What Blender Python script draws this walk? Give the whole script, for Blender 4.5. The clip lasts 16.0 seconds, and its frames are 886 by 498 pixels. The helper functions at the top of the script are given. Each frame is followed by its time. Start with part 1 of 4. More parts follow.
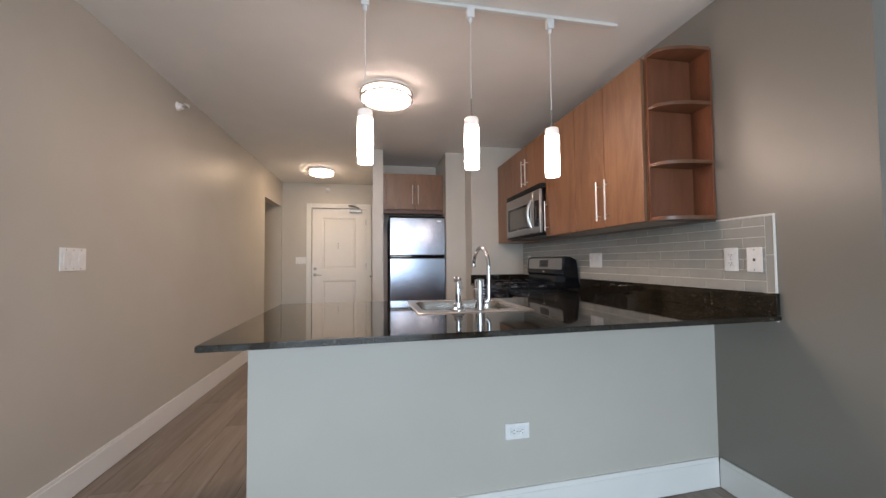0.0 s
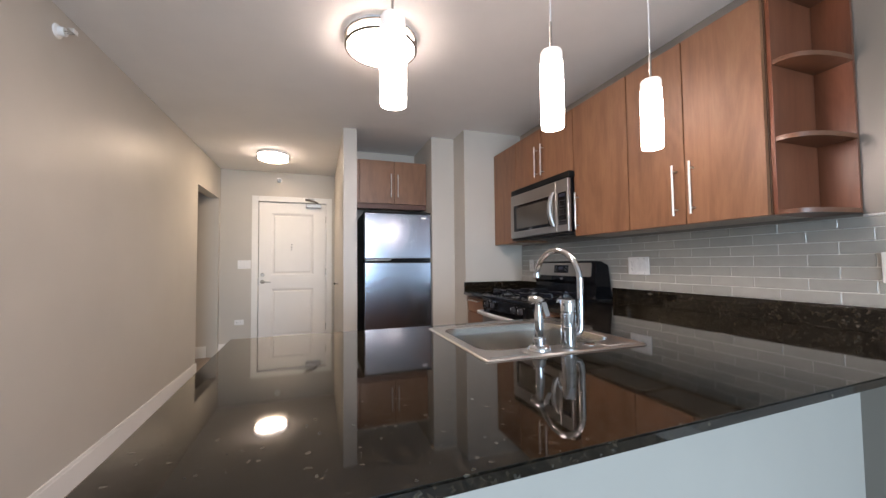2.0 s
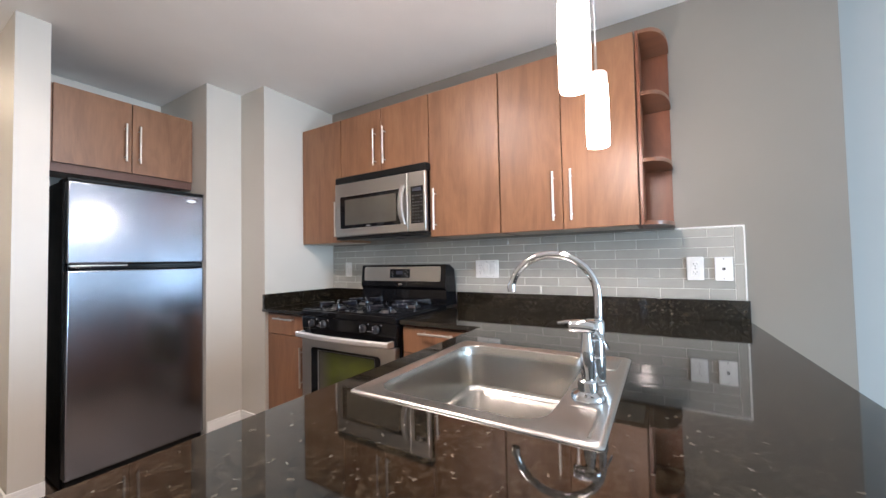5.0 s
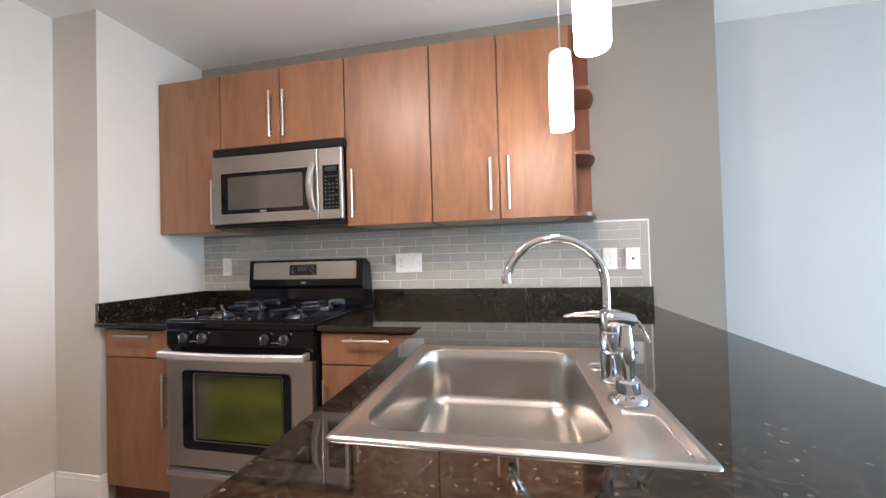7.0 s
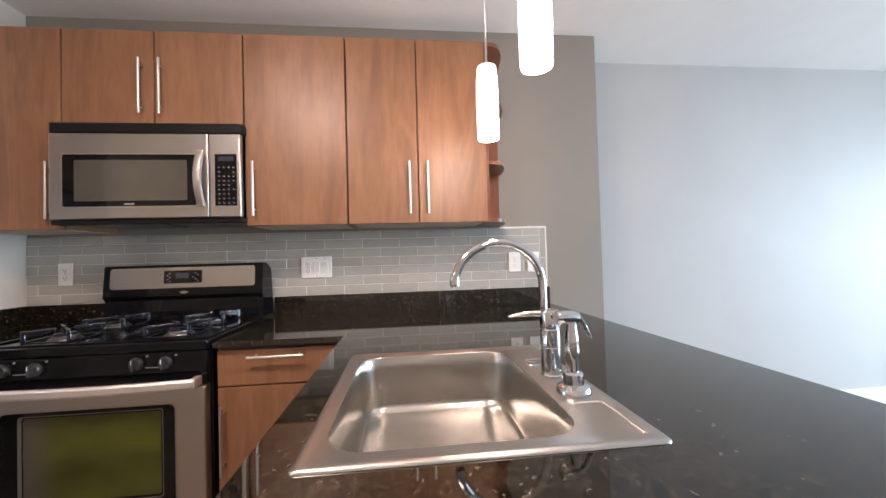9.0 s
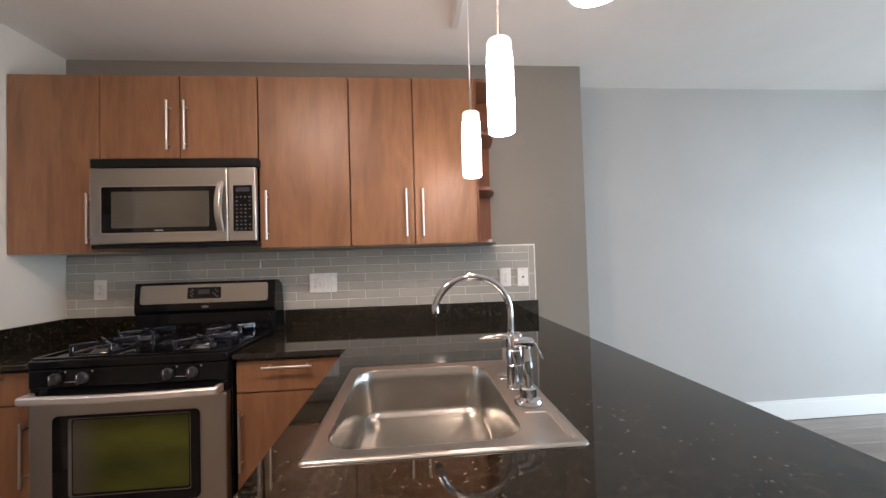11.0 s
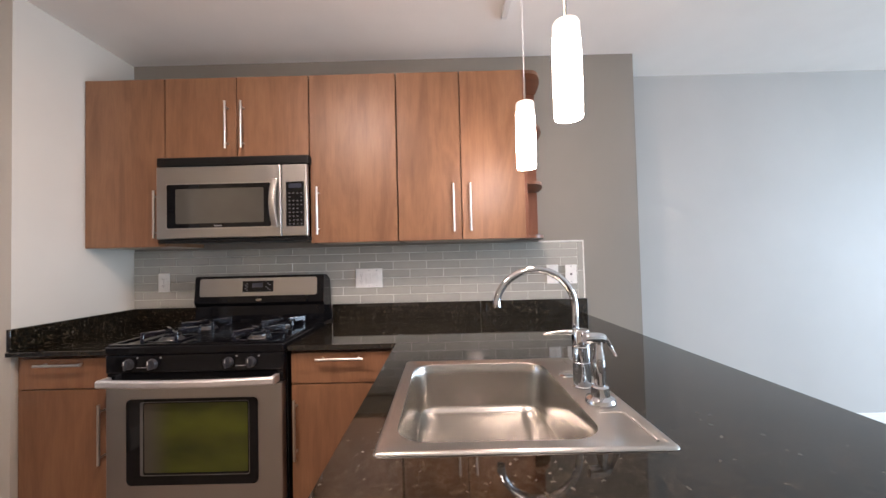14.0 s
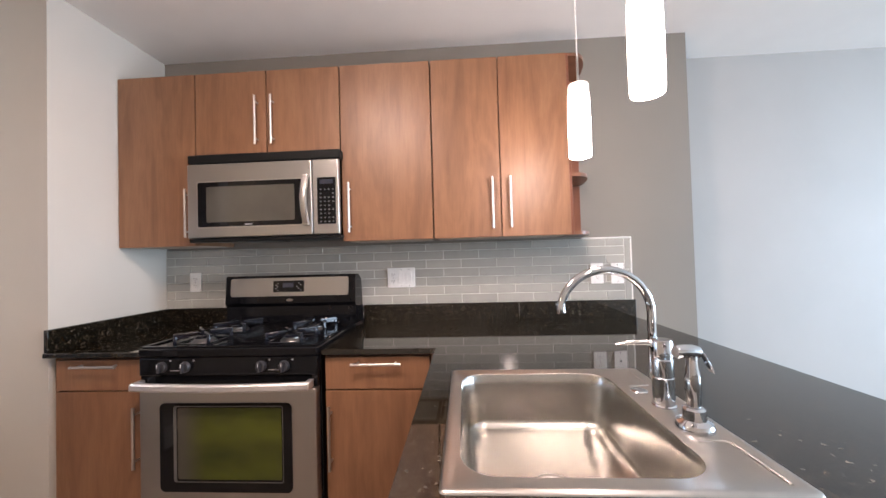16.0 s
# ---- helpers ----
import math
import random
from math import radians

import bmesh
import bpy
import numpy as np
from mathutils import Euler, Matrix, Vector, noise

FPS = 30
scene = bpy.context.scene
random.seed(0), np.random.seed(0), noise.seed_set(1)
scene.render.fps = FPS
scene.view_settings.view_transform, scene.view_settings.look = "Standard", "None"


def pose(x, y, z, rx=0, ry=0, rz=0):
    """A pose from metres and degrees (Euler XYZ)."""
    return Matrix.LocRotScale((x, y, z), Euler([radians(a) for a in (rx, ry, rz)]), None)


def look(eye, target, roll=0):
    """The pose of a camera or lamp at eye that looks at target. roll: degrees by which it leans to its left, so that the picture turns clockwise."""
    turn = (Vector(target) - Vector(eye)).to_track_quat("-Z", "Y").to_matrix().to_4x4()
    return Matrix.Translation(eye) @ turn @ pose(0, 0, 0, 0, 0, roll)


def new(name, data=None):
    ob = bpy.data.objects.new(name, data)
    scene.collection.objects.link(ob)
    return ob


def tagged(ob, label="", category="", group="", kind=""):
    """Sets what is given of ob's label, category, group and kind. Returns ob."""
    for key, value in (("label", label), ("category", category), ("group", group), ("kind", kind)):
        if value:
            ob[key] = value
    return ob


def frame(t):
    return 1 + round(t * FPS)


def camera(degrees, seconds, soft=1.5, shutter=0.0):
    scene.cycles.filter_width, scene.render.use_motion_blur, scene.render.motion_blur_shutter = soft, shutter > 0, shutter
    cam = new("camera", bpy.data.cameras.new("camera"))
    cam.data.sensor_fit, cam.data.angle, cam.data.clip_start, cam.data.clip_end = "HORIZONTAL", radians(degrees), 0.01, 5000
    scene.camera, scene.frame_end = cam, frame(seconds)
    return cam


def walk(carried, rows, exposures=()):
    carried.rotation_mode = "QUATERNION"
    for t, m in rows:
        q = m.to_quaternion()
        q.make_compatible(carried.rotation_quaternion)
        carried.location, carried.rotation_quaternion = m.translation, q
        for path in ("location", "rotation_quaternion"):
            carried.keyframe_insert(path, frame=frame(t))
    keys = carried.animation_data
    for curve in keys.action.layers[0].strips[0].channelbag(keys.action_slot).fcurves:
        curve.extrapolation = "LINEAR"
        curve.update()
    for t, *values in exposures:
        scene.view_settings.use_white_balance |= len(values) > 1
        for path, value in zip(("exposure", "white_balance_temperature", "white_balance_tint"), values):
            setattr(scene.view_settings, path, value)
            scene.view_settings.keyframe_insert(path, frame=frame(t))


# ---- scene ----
cam = camera(101.5, 16.0)
PATH = [
    (0, (-0.043, 0.17, 1.162), (0.331, 2.134, 1.234), -0.5),
    (0.5, (-0.033, 0.451, 1.175), (0.410, 2.4, 1.24), -0.7),
    (1, (-0.094, 0.612, 1.170), (0.389, 2.551, 1.238), -0.9),
    (1.5, (-0.206, 0.8, 1.175), (0.316, 2.729, 1.264), -0.4),
    (2, (-0.289, 0.957, 1.193), (0.364, 2.846, 1.274), -0.6),
    (2.5, (-0.295, 1.167, 1.161), (0.502, 3.0, 1.235), -0.6),
    (3, (-0.314, 1.312, 1.175), (0.692, 3.04, 1.246), -1.0),
    (3.5, (-0.361, 1.421, 1.171), (0.782, 3.061, 1.25), -1.0),
    (4, (-0.442, 1.553, 1.192), (0.94, 2.997, 1.264), -1.0),
    (6.5, (-0.488, 2.079, 1.235), (1.429, 2.647, 1.284), -1.5),
    (7, (-0.375, 2.144, 1.204), (1.584, 2.546, 1.239), -1.6),
    (7.5, (-0.326, 2.174, 1.202), (1.66, 2.41, 1.235), -1.8),
    (8, (-0.324, 2.213, 1.207), (1.671, 2.354, 1.251), -1.7),
    (8.5, (-0.344, 2.256, 1.199), (1.652, 2.136, 1.245), -1.6),
    (9, (-0.359, 2.287, 1.208), (1.63, 2.084, 1.246), -1.6),
    (9.5, (-0.382, 2.325, 1.217), (1.605, 2.096, 1.259), -1.6),
    (12, (-0.609, 2.175, 1.328), (1.389, 2.09, 1.378), -1.6),
    (12.5, (-0.585, 2.201, 1.305), (1.414, 2.145, 1.354), -1.5),
    (13, (-0.566, 2.229, 1.285), (1.433, 2.194, 1.337), -1.5),
    (13.5, (-0.553, 2.258, 1.278), (1.446, 2.24, 1.33), -1.4),
    (14, (-0.515, 2.315, 1.276), (1.484, 2.323, 1.326), -1.4),
    (14.5, (-0.465, 2.36, 1.271), (1.534, 2.396, 1.317), -1.3),
    (15, (-0.452, 2.41, 1.265), (1.546, 2.468, 1.313), -1.3),
    (15.5, (-0.43, 2.408, 1.27), (1.568, 2.497, 1.316), -1.4),
    (16, (-0.405, 2.406, 1.281), (1.591, 2.524, 1.323), -1.6),
]
EXPOSURES = [(0.0, 0.14, 6850, 28.0), (1.0, 0.20, 6600, 27.0), (1.5, 0.34, 6480, 27.0), (2.0, 0.56, 6380, 26.0), (3.0, 0.75, 6180, 24.5), (4.0, 1.06, 6020, 22.0), (6.5, 1.36, 6180, 24.0), (7.0, 1.34, 6240, 24.5), (7.5, 1.34, 6330, 25.5), (9.0, 1.11, 6600, 28.5), (9.5, 0.94, 6720, 28.5), (12.0, 0.65, 6880, 29.0), (12.5, 0.69, 6850, 30.0), (13.0, 0.98, 6720, 29.0), (14.5, 1.05, 6600, 29.5), (15.0, 1.18, 6570, 29.5), (16.0, 1.24, 6520, 29.5)]
walk(cam, [(t, look(eye, target, roll)) for t, eye, target, roll in PATH], EXPOSURES)

# ---- world and large lights ----
world = bpy.data.worlds.new("sky_world")
scene.world = world
world.use_nodes = True
wn = world.node_tree
sky = wn.nodes.new("ShaderNodeTexSky")
sky.sky_type = "NISHITA"
sky.sun_disc = False
sky.sun_elevation = radians(38)
sky.sun_rotation = radians(75)
wn.links.new(sky.outputs[0], wn.nodes["Background"].inputs[0])
wn.nodes["Background"].inputs[1].default_value = 0.12

CEIL = 2.515
SOUTH = -3.9
WIN = (-1.4, 1.15, 0.18, 2.28)
win_lamp = bpy.data.lights.new("window_daylight", "AREA")
win_lamp.shape = "RECTANGLE"
win_lamp.size, win_lamp.size_y = WIN[1] - WIN[0], WIN[3] - WIN[2]
win_lamp.energy = 120
win_lamp.spread = radians(142)
win_lamp.color = (0.60, 0.875, 1.0)
lamp_ob = new("window_daylight", win_lamp)
lamp_ob.matrix_world = look(((WIN[0] + WIN[1]) / 2, SOUTH + 0.30, (WIN[2] + WIN[3]) / 2), ((WIN[0] + WIN[1]) / 2, 0, -0.2))
LAMP_PENDANT, LAMP_DOME = 25.0, 50.0


# ---- materials ----
def material(name):
    m = bpy.data.materials.new(name)
    m.use_nodes = True
    return m, m.node_tree, m.node_tree.nodes["Principled BSDF"]


def coords(nt, scale=(1, 1, 1)):
    g = nt.nodes.new("ShaderNodeNewGeometry")
    mp = nt.nodes.new("ShaderNodeMapping")
    mp.inputs["Scale"].default_value = scale
    nt.links.new(g.outputs["Position"], mp.inputs["Vector"])
    return mp.outputs["Vector"]


def noise_tex(nt, vec, scale, detail=3.0, rough=0.55, distort=0.0):
    n = nt.nodes.new("ShaderNodeTexNoise")
    n.inputs["Scale"].default_value = scale
    n.inputs["Detail"].default_value = detail
    n.inputs["Roughness"].default_value = rough
    n.inputs["Distortion"].default_value = distort
    nt.links.new(vec, n.inputs["Vector"])
    return n.outputs["Fac"]


def ramp(nt, fac, stops):
    r = nt.nodes.new("ShaderNodeValToRGB")
    e = r.color_ramp.elements
    while len(e) < len(stops):
        e.new(0.5)
    for el, (p, c) in zip(e, stops):
        el.position, el.color = p, (*c, 1)
    nt.links.new(fac, r.inputs["Fac"])
    return r.outputs["Color"]


def mix(nt, fac, a, b, mode="MIX"):
    m = nt.nodes.new("ShaderNodeMix")
    m.data_type, m.blend_type = "RGBA", mode
    for sock, v in ((m.inputs[0], fac), (m.inputs[6], a), (m.inputs[7], b)):
        if hasattr(v, "node"):
            nt.links.new(v, sock)
        else:
            sock.default_value = v if not isinstance(v, tuple) else (*v, 1)
    return m.outputs[2]


def bump(nt, bsdf, fac, strength, dist):
    b = nt.nodes.new("ShaderNodeBump")
    b.inputs["Strength"].default_value = strength
    b.inputs["Distance"].default_value = dist
    nt.links.new(fac, b.inputs["Height"])
    nt.links.new(b.outputs[0], bsdf.inputs["Normal"])


def scaled(nt, fac, lo, hi):
    r = nt.nodes.new("ShaderNodeMapRange")
    r.inputs["To Min"].default_value, r.inputs["To Max"].default_value = lo, hi
    nt.links.new(fac, r.inputs["Value"])
    return r.outputs[0]


def paint(name, col, rough=0.55, grain=0.12, sheen=0.5):
    m, nt, b = material(name)
    v = coords(nt)
    big = noise_tex(nt, v, 1.3, 4)
    lo = tuple(c * 0.955 for c in col)
    hi = tuple(min(1, c * 1.04) for c in col)
    nt.links.new(ramp(nt, big, [(0.3, lo), (0.7, hi)]), b.inputs["Base Color"])
    nt.links.new(scaled(nt, noise_tex(nt, v, 6.0, 3), rough - 0.06, rough + 0.06), b.inputs["Roughness"])
    b.inputs["Specular IOR Level"].default_value = sheen
    bump(nt, b, noise_tex(nt, v, 260.0, 3, 0.6), grain, 0.0012)
    return m


def plain(name, col, rough=0.4, metal=0.0, coat=0.0, spread=0.05):
    m, nt, b = material(name)
    v = coords(nt)
    n = noise_tex(nt, v, 35.0, 3)
    lo, hi = tuple(c * (1 - spread) for c in col), tuple(min(1, c * (1 + spread)) for c in col)
    nt.links.new(ramp(nt, n, [(0.3, lo), (0.7, hi)]), b.inputs["Base Color"])
    nt.links.new(scaled(nt, noise_tex(nt, v, 9.0, 4), max(0.02, rough * 0.8), rough * 1.2), b.inputs["Roughness"])
    b.inputs["Metallic"].default_value = metal
    b.inputs["Coat Weight"].default_value = coat
    return m


def wood(name, dark, light, axis=2, rough=0.40):
    """Stained veneer: soft cathedral figure, blotches and fine pores along one axis."""
    m, nt, b = material(name)
    info = nt.nodes.new("ShaderNodeObjectInfo")
    g = nt.nodes.new("ShaderNodeNewGeometry")
    mul = nt.nodes.new("ShaderNodeVectorMath")
    mul.operation = "MULTIPLY_ADD"
    nt.links.new(info.outputs["Random"], mul.inputs[0])
    mul.inputs[1].default_value = (13.0, 7.0, 5.0)
    nt.links.new(g.outputs["Position"], mul.inputs[2])

    def stretched(across, along):
        sc = [across] * 3
        sc[axis] = along
        mp = nt.nodes.new("ShaderNodeMapping")
        mp.inputs["Scale"].default_value = sc
        nt.links.new(mul.outputs[0], mp.inputs["Vector"])
        return mp.outputs[0]

    figure = noise_tex(nt, stretched(6.5, 1.1), 1.0, 5, 0.6, 1.6)
    blotch = noise_tex(nt, stretched(4.0, 2.2), 1.0, 3, 0.5)
    pores = noise_tex(nt, stretched(120.0, 7.0), 1.0, 4, 0.6)
    flame = noise_tex(nt, stretched(22.0, 4.5), 1.0, 4, 0.6, 0.8)
    mid = tuple((p + q) / 2 for p, q in zip(dark, light))
    col = ramp(nt, figure, [(0.30, dark), (0.46, mid), (0.56, light), (0.68, mid), (0.80, light)])
    col = mix(nt, 0.35, col, ramp(nt, blotch, [(0.3, dark), (0.7, light)]))
    col = mix(nt, 0.20, col, ramp(nt, flame, [(0.34, dark), (0.64, light)]))
    col = mix(nt, 0.10, col, ramp(nt, pores, [(0.35, tuple(c * 0.6 for c in dark)), (0.6, light)]))
    hsv = nt.nodes.new("ShaderNodeHueSaturation")
    nt.links.new(col, hsv.inputs["Color"])
    nt.links.new(scaled(nt, info.outputs["Random"], 0.93, 1.06), hsv.inputs["Value"])
    nt.links.new(hsv.outputs[0], b.inputs["Base Color"])
    nt.links.new(scaled(nt, blotch, rough - 0.04, rough + 0.05), b.inputs["Roughness"])
    bump(nt, b, pores, 0.05, 0.0006)
    return m


def granite(name):
    """Polished dark stone: near-black ground, brown crystal clusters and a few pale chips."""
    m, nt, b = material(name)
    v = coords(nt)
    warp = nt.nodes.new("ShaderNodeTexNoise")
    warp.inputs["Scale"].default_value = 70.0
    warp.inputs["Detail"].default_value = 4.0
    nt.links.new(v, warp.inputs["Vector"])
    add = nt.nodes.new("ShaderNodeVectorMath")
    add.operation = "MULTIPLY_ADD"
    nt.links.new(warp.outputs["Color"], add.inputs[0])
    add.inputs[1].default_value = (0.020, 0.020, 0.020)
    nt.links.new(v, add.inputs[2])

    def crystals(size, stops):
        cells = nt.nodes.new("ShaderNodeTexVoronoi")
        cells.inputs["Scale"].default_value = 1.0 / size
        nt.links.new(add.outputs[0], cells.inputs["Vector"])
        sep = nt.nodes.new("ShaderNodeSeparateColor")
        nt.links.new(cells.outputs["Color"], sep.inputs[0])
        return ramp(nt, sep.outputs[0], stops)

    fine = crystals(0.0036, [(0.0, (0.003, 0.0028, 0.0024)), (0.50, (0.007, 0.006, 0.0045)), (0.80, (0.021, 0.017, 0.0115)), (0.97, (0.043, 0.036, 0.026))])
    coarse = crystals(0.0080, [(0.0, (0.003, 0.0028, 0.0024)), (0.45, (0.006, 0.005, 0.004)), (0.72, (0.024, 0.0185, 0.0125)), (0.96, (0.049, 0.040, 0.029))])
    chips = crystals(0.0052, [(0.0, (0, 0, 0)), (0.984, (0, 0, 0)), (0.995, (1, 1, 1))])
    patches = ramp(nt, noise_tex(nt, v, 26.0, 6, 0.75, 0.8), [(0.36, (0.35, 0.35, 0.35)), (0.64, (1.45, 1.36, 1.18))])
    col = mix(nt, 0.5, fine, coarse)
    col = mix(nt, 1.0, col, patches, "MULTIPLY")
    col = mix(nt, chips, col, (0.090, 0.082, 0.066))
    nt.links.new(col, b.inputs["Base Color"])
    nt.links.new(scaled(nt, noise_tex(nt, v, 5.0, 4), 0.025, 0.06), b.inputs["Roughness"])
    b.inputs["IOR"].default_value = 1.62
    return m


def steel(name, col=0.60, rough=0.27, axis=0, strength=0.05, hue=(1.0, 0.965, 0.92)):
    m, nt, b = material(name)
    sc = [900.0, 900.0, 900.0]
    sc[axis] = 4.0
    v = coords(nt, sc)
    f = noise_tex(nt, v, 1.0, 3, 0.6)
    soft = noise_tex(nt, coords(nt), 3.0, 2)
    nt.links.new(ramp(nt, f, [(0.2, tuple(col * 0.975 * h for h in hue)), (0.8, tuple(col * 1.025 * h for h in hue))]), b.inputs["Base Color"])
    b.inputs["Metallic"].default_value = 1.0
    nt.links.new(scaled(nt, soft, rough - 0.015, rough + 0.02), b.inputs["Roughness"])
    bump(nt, b, f, strength, 0.0002)
    return m


def glow(name, col, strength):
    m, nt, b = material(name)
    b.inputs["Base Color"].default_value = (0.85, 0.83, 0.8, 1)
    b.inputs["Roughness"].default_value = 0.3
    b.inputs["Emission Color"].default_value = (*col, 1)
    b.inputs["Emission Strength"].default_value = strength
    return m


def dark_glass(name, col, rough=0.05):
    m, nt, b = material(name)
    v = coords(nt)
    nt.links.new(ramp(nt, noise_tex(nt, v, 6.0, 3), [(0.3, tuple(c * 0.85 for c in col)), (0.7, col)]), b.inputs["Base Color"])
    b.inputs["Roughness"].default_value = rough
    b.inputs["IOR"].default_value = 1.5
    return m


M_WALL = paint("greige_wall_paint", (0.515, 0.482, 0.428), 0.42)
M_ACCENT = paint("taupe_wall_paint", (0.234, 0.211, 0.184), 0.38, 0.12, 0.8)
M_PALE = paint("pale_wall_paint", (0.445, 0.438, 0.422), 0.58)
M_CEIL = paint("ceiling_paint", (0.84, 0.82, 0.79), 0.75, 0.3)
M_TRIM = paint("white_trim_paint", (0.78, 0.77, 0.74), 0.35, 0.03)
M_DOOR = paint("white_door_paint", (0.80, 0.78, 0.75), 0.4, 0.03)
M_WOOD = wood("cherry_cabinet_wood", (0.146, 0.0628, 0.0305), (0.280, 0.1365, 0.068), 2, 0.40)
M_WOOD_H = wood("cherry_shelf_wood", (0.120, 0.047, 0.024), (0.200, 0.085, 0.044), 1, 0.32)
M_WOOD_END = wood("cherry_end_shelf_wood", (0.128, 0.041, 0.020), (0.218, 0.079, 0.040), 2, 0.29)
M_CARCASS = plain("dark_cabinet_edge", (0.10, 0.038, 0.022), 0.5)
M_MELAMINE = plain("pale_melamine", (0.52, 0.44, 0.36), 0.5)
M_GRANITE = granite("black_granite")
M_STEEL = steel("brushed_steel", 0.43, 0.36, 1, 0.02)
M_STEEL_F = steel("fridge_steel", 0.36, 0.20, 0, 0.008, (0.88, 0.96, 1.12))
M_SINK = steel("sink_deck_steel", 0.52, 0.315, 0, 0.06, (1.0, 0.97, 0.92))
M_BOWL = steel("sink_bowl_steel", 0.47, 0.25, 0, 0.03, (1.0, 0.966, 0.905))
M_PULL = steel("satin_pull_steel", 0.56, 0.36, 2, 0.03)
M_HANDLE = steel("satin_oven_handle_steel", 0.80, 0.5, 1, 0.01, (1.0, 0.98, 0.98))
M_CHROME = plain("polished_chrome", (0.62, 0.63, 0.65), 0.06, 1.0, 0, 0.02)
M_BLACK = plain("black_enamel", (0.005, 0.005, 0.006), 0.09, 0, 0.0)
M_BLACK.node_tree.nodes["Principled BSDF"].inputs["Specular IOR Level"].default_value = 0.2
M_KNOB = plain("dark_grey_knob", (0.028, 0.028, 0.032), 0.3)
M_DIM = plain("dim_frame_and_reflection_strip", (0.10, 0.096, 0.090), 0.5)
M_BLACKM = plain("black_plastic", (0.006, 0.006, 0.006), 0.5)
M_IRON = plain("blue_black_grate_enamel", (0.008, 0.009, 0.014), 0.14, 0, 0.3)
M_BLACKM.node_tree.nodes["Principled BSDF"].inputs["Specular IOR Level"].default_value = 0.2
M_ALU = plain("burner_aluminium", (0.16, 0.155, 0.15), 0.42, 1.0)
M_PLATE = plain("white_plate_plastic", (0.80, 0.80, 0.79), 0.3)
M_SLOT = plain("outlet_slot_dark", (0.04, 0.04, 0.04), 0.6)
M_GREYP = plain("grey_mark", (0.22, 0.22, 0.23), 0.5)
M_KEY = plain("dim_grey_key", (0.065, 0.065, 0.068), 0.5)
M_OVENGLASS = dark_glass("oven_door_glass", (0.006, 0.006, 0.007))
M_OVENGLASS.node_tree.nodes["Principled BSDF"].inputs["Specular IOR Level"].default_value = 0.25
def olive_glass():
    m, nt, b = material("olive_glass_painted_reflection")
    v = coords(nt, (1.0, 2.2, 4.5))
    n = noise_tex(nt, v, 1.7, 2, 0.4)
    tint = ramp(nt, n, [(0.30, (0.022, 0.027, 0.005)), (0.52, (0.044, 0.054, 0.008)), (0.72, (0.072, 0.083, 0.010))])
    # Towards high y the colour turns grey, a painted stand-in for a reflection.
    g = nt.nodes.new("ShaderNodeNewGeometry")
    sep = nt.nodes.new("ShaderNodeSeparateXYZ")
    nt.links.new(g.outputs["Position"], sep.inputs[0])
    reflection_fade = nt.nodes.new("ShaderNodeMapRange")
    reflection_fade.interpolation_type = "SMOOTHSTEP"
    reflection_fade.inputs["From Min"].default_value, reflection_fade.inputs["From Max"].default_value = 3.47, 3.60
    nt.links.new(sep.outputs["Y"], reflection_fade.inputs["Value"])
    nt.links.new(mix(nt, reflection_fade.outputs[0], tint, (0.060, 0.054, 0.042)), b.inputs["Base Color"])
    b.inputs["Roughness"].default_value = 0.15
    return m


M_GREEN = olive_glass()
M_MWGLASS = dark_glass("microwave_window_mesh", (0.075, 0.070, 0.060), 0.09)
M_LCD = dark_glass("display_glass", (0.035, 0.038, 0.055), 0.12)
M_GROUT = plain("white_grout", (0.66, 0.65, 0.62), 0.8)
M_PEND = glow("lit_pendant_glass", (1.0, 0.87, 0.71), LAMP_PENDANT)
M_BAND = glow("lit_dome_side_band", (1.0, 0.88, 0.72), 12.0)
M_CAP = glow("dim_pendant_glass", (1.0, 0.86, 0.70), 0.32)
M_DOME_WARM = glow("lit_warm_dome_diffuser", (1.0, 0.82, 0.52), LAMP_DOME * 0.80)
M_DOME = glow("lit_dome_diffuser", (1.0, 0.88, 0.72), LAMP_DOME)
M_BRASSN = plain("brushed_nickel", (0.45, 0.43, 0.40), 0.3, 1.0)
M_RING = plain("nickel_ring", (0.22, 0.20, 0.17), 0.42, 1.0)


def tile_material():
    m, nt, b = material("grey_glass_tile")
    info = nt.nodes.new("ShaderNodeObjectInfo")
    v = coords(nt)
    c = ramp(nt, info.outputs["Random"], [(0.0, (0.350, 0.350, 0.322)), (0.5, (0.378, 0.376, 0.345)), (1.0, (0.405, 0.396, 0.362))])
    cloud = ramp(nt, noise_tex(nt, v, 18.0, 3), [(0.3, (0.93, 0.93, 0.93)), (0.7, (1, 1, 1))])
    nt.links.new(mix(nt, 1.0, c, cloud, "MULTIPLY"), b.inputs["Base Color"])
    b.inputs["Roughness"].default_value = 0.13
    b.inputs["Coat Weight"].default_value = 0.5
    b.inputs["Coat Roughness"].default_value = 0.05
    bump(nt, b, noise_tex(nt, v, 22.0, 2), 0.06, 0.003)
    return m


